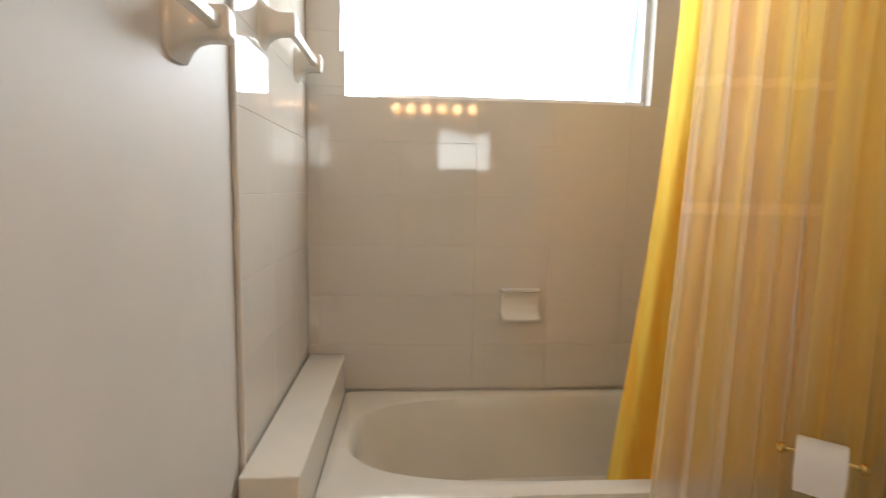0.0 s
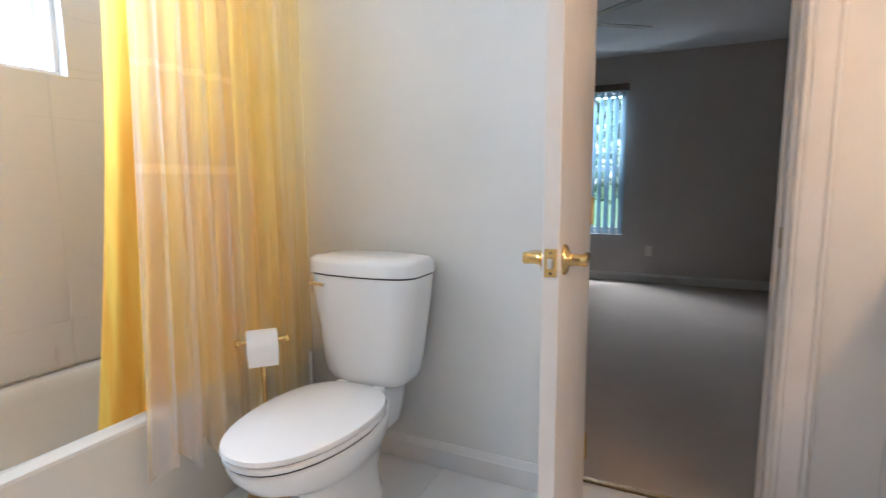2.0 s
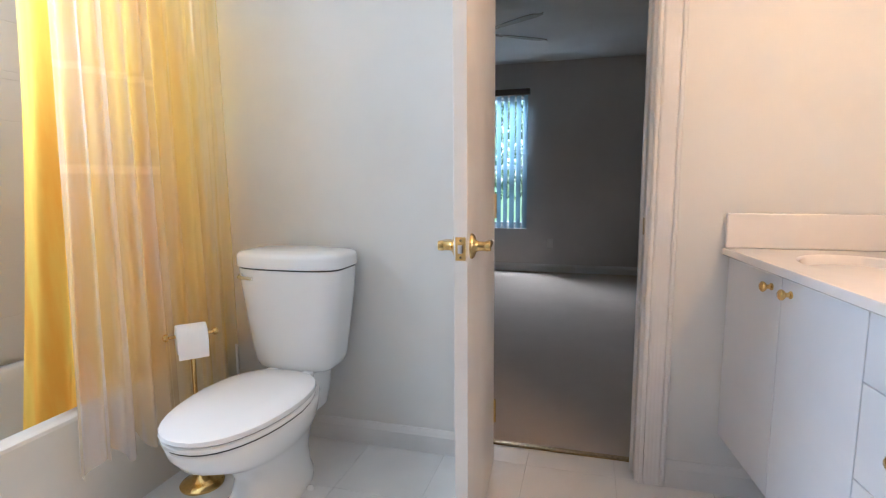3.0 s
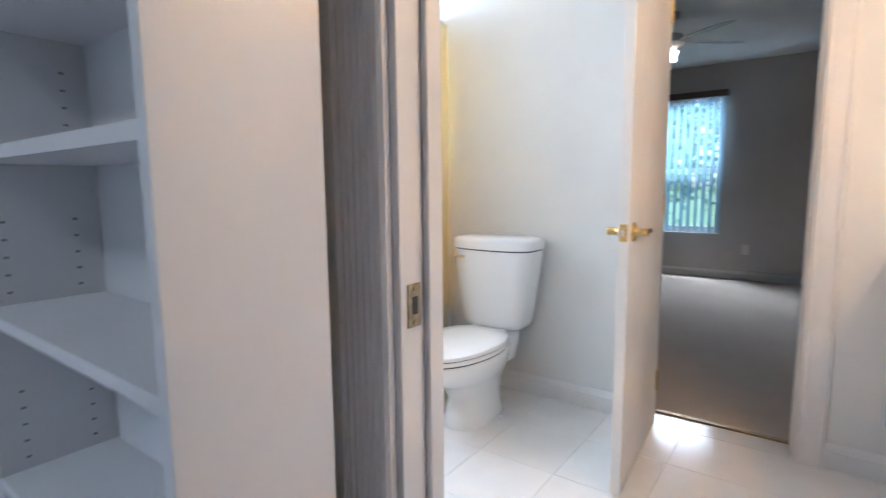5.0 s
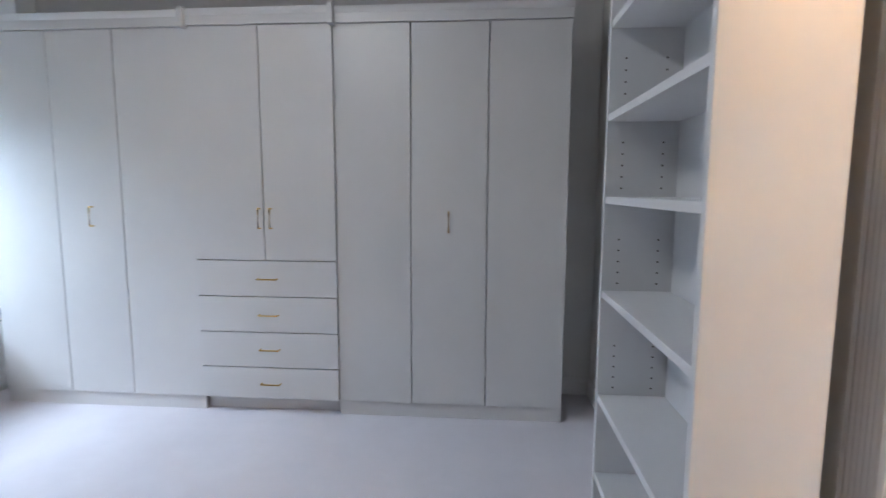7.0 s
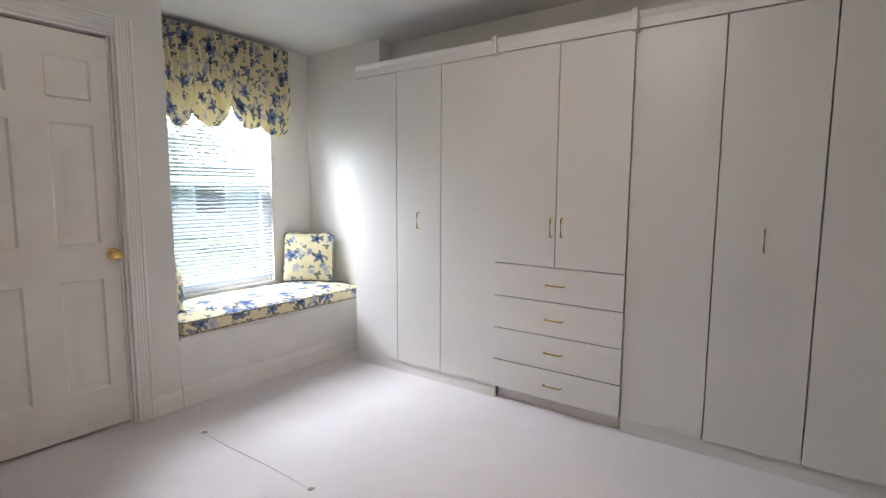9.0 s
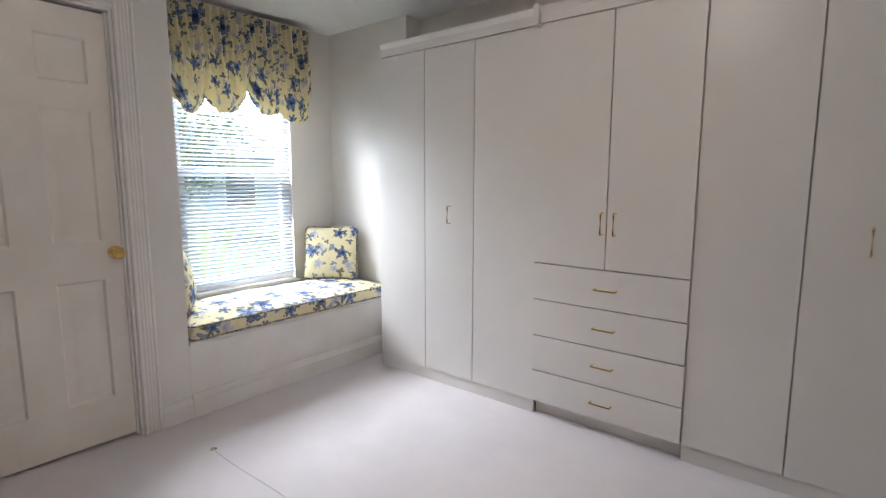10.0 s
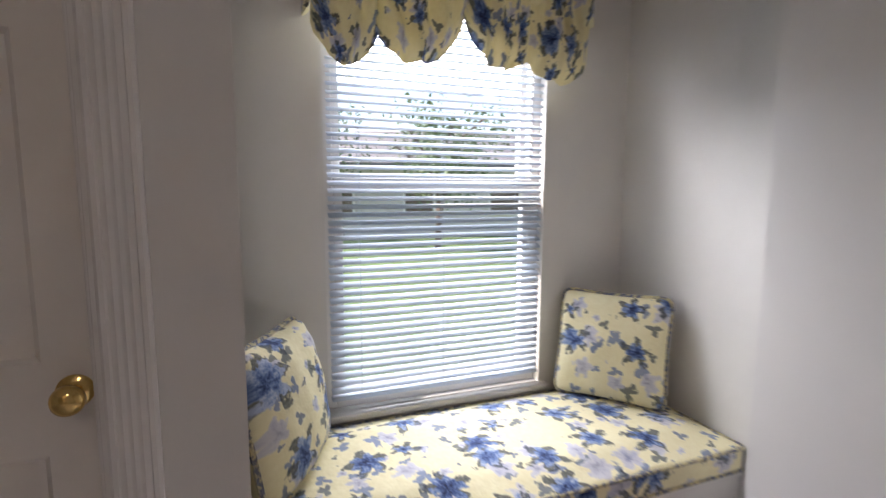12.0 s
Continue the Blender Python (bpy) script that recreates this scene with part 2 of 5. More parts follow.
    bloom_tone = ramp(mat, math_node("SUBTRACT", petal_shade, math_node("MULTIPLY", bloom_rnd[0], 0.22)), [(0.36, (0.018, 0.028, 0.075)), (0.57, (0.06, 0.10, 0.24)), (0.76, (0.16, 0.24, 0.44)), (0.98, (0.42, 0.48, 0.62))])
    c = blend(math_node("MULTIPLY", bloom_in, 0.95), c, bloom_tone)
    link(mat, c, bsdf(mat).inputs["Base Color"])
    weave = node(mat, "ShaderNodeTexNoise", Scale=14.0, Detail=5.0)
    link(mat, uv, weave.inputs["Vector"])
    bump = node(mat, "ShaderNodeBump", Strength=0.55, Distance=0.016)
    link(mat, weave.outputs["Fac"], bump.inputs["Height"])
    link(mat, bump.outputs["Normal"], bsdf(mat).inputs["Normal"])
    if thin:
        # unlined cloth lets part of the daylight behind it through
        through_light = node(mat, "ShaderNodeBsdfTranslucent")
        link(mat, c, through_light.inputs["Color"])
        both = node(mat, "ShaderNodeMixShader", Fac=thin)
        link(mat, bsdf(mat).outputs[0], both.inputs[1])
        link(mat, through_light.outputs[0], both.inputs[2])
        link(mat, both.outputs[0], mat.node_tree.nodes["Material Output"].inputs["Surface"])
    return mat


floral = floral_material("floral_cotton")
floral_thin = floral_material("floral_cotton_unlined", 0.18)
piping_cloth = material("piping_cloth", (0.13, 0.14, 0.13), 0.85)
mottle(piping_cloth, (0.55, 0.48, 0.28), (0.14, 0.15, 0.20), 60, 0.45, 0.55)


def cloth(name, base, other, light, clear):
    """Thin curtain cloth: diffuse, part translucent, part see-through."""
    mat = bpy.data.materials.new(name)
    mat.use_nodes = True
    t = mat.node_tree
    t.nodes.remove(t.nodes["Principled BSDF"])
    n = node(mat, "ShaderNodeTexNoise", Scale=7.0, Detail=5.0)
    stretch = node(mat, "ShaderNodeMapping")
    stretch.inputs["Scale"].default_value = (3.0, 1.2, 0.22)
    link(mat, world_coords(mat), stretch.inputs["Vector"])
    link(mat, stretch.outputs[0], n.inputs["Vector"])
    colour = ramp(mat, n.outputs["Fac"], [(0.42, base), (0.58, other)])
    d, tr, tp = node(mat, "ShaderNodeBsdfDiffuse"), node(mat, "ShaderNodeBsdfTranslucent"), node(mat, "ShaderNodeBsdfTransparent")
    link(mat, colour, d.inputs["Color"])
    link(mat, colour, tr.inputs["Color"])
    a, b = node(mat, "ShaderNodeMixShader", Fac=light), node(mat, "ShaderNodeMixShader", Fac=clear)
    link(mat, d.outputs[0], a.inputs[1])
    link(mat, tr.outputs[0], a.inputs[2])
    link(mat, a.outputs[0], b.inputs[1])
    link(mat, tp.outputs[0], b.inputs[2])
    link(mat, b.outputs[0], t.nodes["Material Output"].inputs["Surface"])
    return mat


liner_cloth = cloth("liner_cloth", (0.89, 0.63, 0.12), (0.87, 0.50, 0.08), 0.65, 0.0)
sheer_cloth = cloth("sheer_cloth", (0.86, 0.81, 0.80), (0.86, 0.72, 0.48), 0.5, 0.52)
# two embroidered bands and faint vertical threads let less through than the plain sheer
_mix = [n for n in sheer_cloth.node_tree.nodes if n.bl_idname == "ShaderNodeMixShader" and abs(n.inputs[0].default_value - 0.52) < 1e-3][0]
_pos = node(sheer_cloth, "ShaderNodeSeparateXYZ")
link(sheer_cloth, world_coords(sheer_cloth), _pos.inputs[0])
_lace = node(sheer_cloth, "ShaderNodeTexNoise", Scale=38.0, Detail=4.0)
link(sheer_cloth, world_coords(sheer_cloth), _lace.inputs["Vector"])
_amount = None
for _z, _half in ((1.445, 0.014), (1.15, 0.018)):
    _off = node(sheer_cloth, "ShaderNodeMath")
    _off.operation, _off.inputs[1].default_value = "SUBTRACT", _z
    link(sheer_cloth, _pos.outputs[2], _off.inputs[0])
    _abs = node(sheer_cloth, "ShaderNodeMath")
    _abs.operation = "ABSOLUTE"
    link(sheer_cloth, _off.outputs[0], _abs.inputs[0])
    _band = node(sheer_cloth, "ShaderNodeMapRange")
    for _k, _v in (("From Min", _half * 0.5), ("From Max", _half), ("To Min", 1.0), ("To Max", 0.0)):
        _band.inputs[_k].default_value = _v
    link(sheer_cloth, _abs.outputs[0], _band.inputs["Value"])
    if _amount is None:
        _amount = _band.outputs[0]
    else:
        _sum = node(sheer_cloth, "ShaderNodeMath")
        link(sheer_cloth, _amount, _sum.inputs[0])
        link(sheer_cloth, _band.outputs[0], _sum.inputs[1])
        _amount = _sum.outputs[0]
_thread = node(sheer_cloth, "ShaderNodeMath")
_thread.operation = "MULTIPLY"
link(sheer_cloth, _amount, _thread.inputs[0])
link(sheer_cloth, _lace.outputs["Fac"], _thread.inputs[1])
_clear = node(sheer_cloth, "ShaderNodeMapRange")
for _k, _v in (("From Min", 0.0), ("From Max", 0.6), ("To Min", 0.52), ("To Max", 0.44)):
    _clear.inputs[_k].default_value = _v
link(sheer_cloth, _thread.outputs[0], _clear.inputs["Value"])
link(sheer_cloth, _clear.outputs[0], _mix.inputs[0])
# copy of the sheer whose colour holds the gold of the lit liner behind
lit_sheer_cloth = cloth("lit_sheer_cloth", (0.87, 0.73, 0.38), (0.86, 0.79, 0.58), 0.5, 0.34)
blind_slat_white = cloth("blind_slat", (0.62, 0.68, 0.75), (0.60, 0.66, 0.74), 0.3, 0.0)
vertical_slat = cloth("vertical_slat", (0.48, 0.60, 0.68), (0.44, 0.56, 0.64), 0.5, 0.0)


# ---------- building helpers ----------
def bm_box(bm, x0, y0, z0, x1, y1, z1, bevel=0.0, seg=2):
    """A box added to bm; returns its vertices."""
    made = bmesh.ops.create_cube(bm, size=1.0)["verts"]
    c, s = Vector(((x0 + x1) / 2, (y0 + y1) / 2, (z0 + z1) / 2)), (abs(x1 - x0), abs(y1 - y0), abs(z1 - z0))
    for v in made:
        v.co = c + Vector((v.co.x * s[0], v.co.y * s[1], v.co.z * s[2]))
    if bevel:
        edges = list({e for v in made for e in v.link_edges})
        bmesh.ops.bevel(bm, geom=edges, offset=bevel, segments=seg, profile=0.5, affect="EDGES")
    return made


def bm_cyl(bm, r, depth, m, seg=20, r2=None, caps=True):
    return bmesh.ops.create_cone(bm, cap_ends=caps, segments=seg, radius1=r, radius2=r if r2 is None else r2, depth=depth, matrix=m)["verts"]


def bm_lathe(bm, profile, m, seg=24):
    """Turned shape from (radius, height) pairs round the local z axis."""
    rings = []
    for r, h in profile:
        rings.append([bm.verts.new(m @ Vector((max(r, 1e-4) * math.cos(a), max(r, 1e-4) * math.sin(a), h))) for a in (2 * math.pi * i / seg for i in range(seg))])
    for a, b in zip(rings, rings[1:]):
        for i in range(seg):
            bm.faces.new((a[i], a[(i + 1) % seg], b[(i + 1) % seg], b[i]))
    bm.faces.new(list(reversed(rings[0])))
    bm.faces.new(rings[-1])


def bm_loft(bm, rings, cap_start=True, cap_end=True):
    made = [[bm.verts.new(p) for p in ring] for ring in rings]
    n = len(made[0])
    for a, b in zip(made, made[1:]):
        for i in range(n):
            bm.faces.new((a[i], a[(i + 1) % n], b[(i + 1) % n], b[i]))
    if cap_start:
        bm.faces.new(list(reversed(made[0])))
    if cap_end:
        bm.faces.new(made[-1])
    return made


def bm_tube(bm, points, r, seg=8):
    """A round tube along a line of points."""
    pts = [Vector(p) for p in points]
    rings = []
    for i, p in enumerate(pts):
        d = (pts[min(i + 1, len(pts) - 1)] - pts[max(i - 1, 0)]).normalized()
        q = d.to_track_quat("Z", "Y")
        rings.append([p + q @ Vector((r * math.cos(a), r * math.sin(a), 0)) for a in (2 * math.pi * k / seg for k in range(seg))])
    bm_loft(bm, rings)


def mesh_from(name, bm, mat, smooth=None):
    bmesh.ops.recalc_face_normals(bm, faces=bm.faces)
    if smooth is not None:
        limit = radians(smooth)
        areas = {f: f.calc_area() for f in bm.faces}
        for f in bm.faces:
            f.smooth = True
        for e in bm.edges:
            if len(e.link_faces) == 2:
                a, b = areas[e.link_faces[0]], areas[e.link_faces[1]]
                turn = e.calc_face_angle(0.0)
                flat = smooth < 60 and turn > radians(8) and max(a, b) > 6 * min(a, b)
                e.smooth = turn < limit and not flat
            else:
                e.smooth = False
    me = bpy.data.meshes.new(name)
    bm.to_mesh(me)
    bm.free()
    me.materials.append(mat)
    return me


def part(name, bm, mat, parent, label="", smooth=35):
    ob = new(name, mesh_from(name, bm, mat, smooth))
    ob.parent = parent
    if label:
        ob["label"] = label
    return ob


def thing(name, x, y, z, label, category, group="", turn=0.0):
    ob = new(name)
    ob.empty_display_size = 0.05
    ob.matrix_world = pose(x, y, z, 0, 0, turn)
    return tagged(ob, label, category, group)


def structure(name, bm, mat, label, category, smooth=35):
    return tagged(new(name, mesh_from(name, bm, mat, smooth)), label, category, kind="structure")


def slab(name, box, mat, label, category):
    bm = bmesh.new()
    bm_box(bm, *box)
    return structure(name, bm, mat, label, category)


def wall_with_holes(name, along, plane0, plane1, a0, a1, z0, z1, holes, mat, label):
    """A wall along 'x' or 'y' between two planes; holes are (from, to, bottom, top)."""
    bm = bmesh.new()

    def block(u0, u1, w0, w1):
        if u1 - u0 < 1e-4 or w1 - w0 < 1e-4:
            return
        if along == "x":
            bm_box(bm, u0, plane0, w0, u1, plane1, w1)
        else:
            bm_box(bm, plane0, u0, w0, plane1, u1, w1)

    at = a0
    for h0, h1, b, t in sorted(holes):
        block(at, h0, z0, z1)
        block(h0, h1, z0, b)
        block(h0, h1, t, z1)
        at = h1
    block(at, a1, z0, z1)
    return structure(name, bm, mat, label, "wall")


# ---------- the shell of the three rooms ----------
PW, PE = -0.80, -0.71          # partition: dressing-room face, bathroom face
BE, BEO = 1.08, 1.20           # bathroom's east wall
BN, BS = 2.04, -1.14           # bathroom north and south
BC, DC, RC = 2.44, 2.315, 2.44  # ceilings
DN, DS = 2.21, -2.3            # dressing room north and south
AN = 2.072                     # alcove's north side
DW, AW = -4.265, -4.86         # closet-door wall, alcove's window wall
AS = 0.641                     # alcove's south side
RW = 5.35                      # bedroom's far wall

slab("floor_dressing_room", (-5.0, DS - 0.12, -0.1, PW + 0.06, DN + 0.1, 0.0), carpet, "pale lilac-grey cut-pile carpet of the dressing room", "carpet")
slab("floor_bedroom", (BE + 0.14, -3.0, -0.1, RW + 0.1, 3.2, 0.004), bedroom_carpet, "beige-grey cut-pile carpet of the bedroom", "carpet")
floor_bath = slab("floor_bathroom", (PW + 0.06, BS - 0.4, -0.1, BE + 0.14, BN + 0.1, -0.004), floor_grout, "white glazed floor tiles with thin pale joints", "floor")
slab("ceiling_bathroom", (PW, BS - 0.4, BC, BEO, BN + 0.14, BC + 0.1), ceiling_paint, "white painted bathroom ceiling", "ceiling")
slab("ceiling_dressing_room", (-5.0, DS - 0.12, DC, PW, DN + 0.12, DC + 0.1), ceiling_paint, "white textured dressing room ceiling", "ceiling")
slab("ceiling_bedroom", (BEO, -3.1, RC, RW + 0.12, 3.3, RC + 0.1), ceiling_paint, "white textured bedroom ceiling", "ceiling")

DOOR_W = (-0.72, 0.066, 0.0, 2.05)
DOOR_E = (-0.385, 0.205, 0.0, 2.05)
TUBWIN = (-0.565, 0.585, 1.515, 2.12)
ALCWIN = (0.893, 1.705, 0.52, 2.0)
BEDWIN = (0.53, 1.42, 0.52, 2.06)
CLOSET = (-0.315, 0.408, 0.0, 1.985)
wall_with_holes("wall_partition", "y", PW, PE, DS, DN + 0.12, 0, BC, [DOOR_W], wall_paint, "white painted partition wall with a door opening")
wall_with_holes("wall_bathroom_east", "y", BE, BEO, BS - 0.14, BN + 0.14, 0, BC, [DOOR_E], bath_paint, "white painted bathroom wall behind the toilet")
wall_with_holes("wall_bathroom_north", "x", BN, BN + 0.14, PE, BE, 0, BC, [TUBWIN], bath_paint, "tiled outer wall above the bathtub with a window")
wall_with_holes("wall_bathroom_south", "x", BS - 0.1, BS, PE - 0.02, BE + 0.1, 0, BC, [], bath_paint, "white painted wall behind the vanity")
wall_with_holes("wall_dressing_north", "x", DN, DN + 0.12, -5.0, PW, 0, DC, [], wall_paint, "white painted wall behind the wardrobes")
wall_with_holes("wall_alcove_north", "x", AN, DN, -4.86, -4.06, 0, DC, [], wall_paint, "white painted side wall of the window alcove by the wardrobe")
wall_with_holes("wall_dressing_south", "x", DS - 0.12, DS, -5.0, PW, 0, DC, [], wall_paint, "white painted back wall of the dressing room")
wall_with_holes("wall_closet", "y", DW - 0.11, DW, DS, AS, 0, DC, [CLOSET], wall_paint, "white painted wall with a closet door")
wall_with_holes("wall_alcove_side", "x", AS - 0.1, AS, -5.0, DW - 0.11, 0, DC, [], wall_paint, "white painted side wall of the window alcove")
wall_with_holes("wall_alcove_window", "y", -5.0, AW, AS, DN, 0, DC, [ALCWIN], wall_paint, "white painted alcove wall with a window")
wall_with_holes("wall_closet_back", "y", -5.0, -4.9, DS, AS - 0.1, 0, DC, [], wall_paint, "plain wall closing the closet")
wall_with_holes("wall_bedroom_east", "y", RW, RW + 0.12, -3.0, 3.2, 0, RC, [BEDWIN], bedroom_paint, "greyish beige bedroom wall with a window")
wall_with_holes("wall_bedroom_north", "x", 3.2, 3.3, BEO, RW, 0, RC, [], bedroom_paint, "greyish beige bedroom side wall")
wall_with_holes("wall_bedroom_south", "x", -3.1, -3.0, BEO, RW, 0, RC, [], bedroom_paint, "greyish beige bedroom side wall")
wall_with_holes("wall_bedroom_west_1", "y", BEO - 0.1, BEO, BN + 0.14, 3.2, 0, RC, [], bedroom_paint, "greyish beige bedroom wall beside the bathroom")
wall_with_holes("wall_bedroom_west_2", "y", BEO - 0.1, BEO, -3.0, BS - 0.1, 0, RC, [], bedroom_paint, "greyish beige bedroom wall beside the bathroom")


# ---------- door frames ----------
def fluted_profile(width, thick, low=0.72):
    """Cross-section of a fluted casing: raised beads at both edges, a run of grooves between."""
    pts = [(0, 0), (0, thick * 0.75), (0.006, thick), (0.014, thick), (0.017, thick * 0.7)]
    n = max(3, int((width - 0.04) / 0.0115))
    step = (width - 0.04) / n
    for i in range(n):
        u = 0.02 + i * step
        pts += [(u + step * 0.1, thick * low), (u + step * 0.5, thick * (low + 0.18 * (1 - low) / 0.28)), (u + step * 0.9, thick * low)]
    pts += [(width - 0.017, thick * 0.7), (width - 0.014, thick), (width - 0.006, thick), (width, thick * 0.75), (width, 0)]
    return pts


def casing_piece(bm, start, up, across, out, length, width, thick, low):
    start, up, across, out = Vector(start), Vector(up), Vector(across), Vector(out)
    prof = fluted_profile(width, thick, low)
    rings = [[start + across * u + out * w + up * h for u, w in prof] for h in (0, length)]
    bm_loft(bm, rings)


def door_frame(name, label, plane0, plane1, y0, y1, top, sides, width=0.072, thick=0.02, low=0.72):
    """Jamb lining, stop and casings of an opening in a wall along y."""
    root = thing(name, (plane0 + plane1) / 2, (y0 + y1) / 2, 0, label, "door frame")
    root["kind"] = "structure"
    inv = root.matrix_world.inverted()

    def add(nm, bm, mat=trim_paint, lb=""):
        bm.transform(inv)
        return part(nm, bm, mat, root, lb)

    lip = 0.018
    for ya, yb in ((y0, y0 + lip), (y1 - lip, y1)):
        bm = bmesh.new()
        bm_box(bm, plane0 - 0.003, ya, 0, plane1 + 0.003, yb, top - lip, 0.002)
        add("jamb", bm)
        bm = bmesh.new()
        mid = (plane0 + plane1) / 2
        s0, s1 = (ya + lip, ya + lip + 0.011) if ya == y0 else (ya - 0.011, ya)
        bm_box(bm, mid + 0.001, s0, 0, mid + 0.034, s1, top - lip, 0.003)
        add("door_stop", bm)
    bm = bmesh.new()
    bm_box(bm, plane0 - 0.003, y0, top - lip, plane1 + 0.003, y1, top, 0.002)
    add("head_jamb", bm)
    for x, out in sides:
        for ya, way in ((y0 + 0.006, -1), (y1 - 0.006, 1)):
            bm = bmesh.new()
            casing_piece(bm, (x, ya, 0), (0, 0, 1), (0, way, 0), (out, 0, 0), top + width - 0.006, width, thick, low)
            add("casing", bm)
        bm = bmesh.new()
        casing_piece(bm, (x, y0 + 0.006, top - 0.006), (0, 1, 0), (0, 0, 1), (out, 0, 0), y1 - y0 - 0.012, width, thick, low)
        add("head_casing", bm)
    return root


frame_w = door_frame("door_frame_1", "white fluted door casing and jamb with a brass strike plate", PW, PE, DOOR_W[0], DOOR_W[1], 2.05, [(PW, -1), (PE, 1)], 0.103)
frame_e = door_frame("door_frame_2", "white fluted door casing between bathroom and bedroom", BE, BEO, DOOR_E[0], DOOR_E[1], 2.05, [(BE, -1), (BEO, 1)], 0.09, low=0.90)
frame_c = door_frame("door_frame_3", "white fluted casing round the closet door", DW - 0.11, DW, CLOSET[0], CLOSET[1], 1.985, [(DW, 1)], 0.085)

# strike plate in the north jamb of the bathroom doorway
bm = bmesh.new()
bm_box(bm, -0.789, 0.0455, 0.908, -0.762, 0.048, 0.969, 0.001)
for zc in (0.915, 0.962):
    bm_cyl(bm, 0.004, 0.002, pose(-0.776, 0.045, zc, 90), 10)
bm.transform(frame_w.matrix_world.inverted())
strike = part("strike_plate", bm, old_brass, frame_w, "worn brass strike plate")
bm = bmesh.new()
bm_box(bm, -0.781, 0.0445, 0.926, -0.770, 0.0452, 0.951)
bm.transform(frame_w.matrix_world.inverted())
part("latch_hole", bm, dark_gap, frame_w)
# hinge leaf and strike on the bedroom side frame
bm = bmesh.new()
bm_box(bm, BE + 0.03, -0.368, 0.91, BE + 0.06, -0.365, 0.97, 0.001)
bm.transform(frame_e.matrix_world.inverted())
part("strike_plate", bm, old_brass, frame_e, "small brass strike plate")
bm = bmesh.new()
bm_box(bm, BE + 0.09, -0.368, 0.925, BE + 0.102, -0.3652, 0.965, 0.001)
bm.transform(frame_e.matrix_world.inverted())
part("latch_keeper", bm, old_brass, frame_e)


# ---------- baseboards ----------
def baseboard(name, pts, height, thick, label):
    """A moulded skirting along a line of (x, y) points; the room is to its left."""
    bm = bmesh.new()
    for (xa, ya), (xb, yb) in zip(pts, pts[1:]):
        d = Vector((xb - xa, yb - ya, 0)).normalized()
        n = Vector((-d.y, d.x, 0))
        prof = [(0, 0), (thick, 0), (thick, height * 0.72), (thick * 0.75, height * 0.78), (thick * 0.75, height * 0.86), (thick * 0.35, height * 0.95), (thick * 0.3, height), (0, height)]
        rings = [[Vector((x, y, 0)) + n * u + Vector((0, 0, w)) for u, w in prof] for x, y in ((xa, ya), (xb, yb))]
        bm_loft(bm, rings)
    return structure(name, bm, trim_paint, label, "baseboard")


baseboard("baseboard_bathroom_east", [(BE, 0.205 + 0.085), (BE, 1.31)], 0.10, 0.014, "white moulded baseboard behind the toilet")
baseboard("baseboard_bathroom_corner", [(BE, BS), (BE, -0.385 - 0.085)], 0.10, 0.014, "white baseboard beside the vanity")
baseboard("baseboard_partition_bath", [(PE, 1.28), (PE, 0.055 + 0.10)], 0.10, 0.014, "white baseboard below the towel bar")
baseboard("baseboard_pier", [(DW, CLOSET[1] + 0.08), (DW, AS)][::-1], 0.11, 0.016, "white baseboard on the pier beside the closet door")
baseboard("baseboard_bench", [(DW, AS + 0.002), (DW, AN)][::-1], 0.125, 0.018, "white moulded baseboard along the window bench")
baseboard("baseboard_dressing_north", [(PW, DN), (-1.05, DN)], 0.10, 0.014, "white baseboard in the gap beside the wardrobe")
baseboard("baseboard_partition", [(PW, 0.80), (PW, DN)], 0.10, 0.014, "white baseboard along the partition")
baseboard("baseboard_bedroom_east", [(RW, -3.0), (RW, 3.2)], 0.10, 0.014, "pale baseboard along the bedroom wall")
bm = bmesh.new()
bm_box(bm, BE + 0.125, DOOR_E[0] + 0.018, -0.002, BE + 0.15, DOOR_E[1] - 0.018, 0.009, 0.003)
structure("threshold", bm, old_brass, "thin metal strip between tile and bedroom carpet", "threshold")


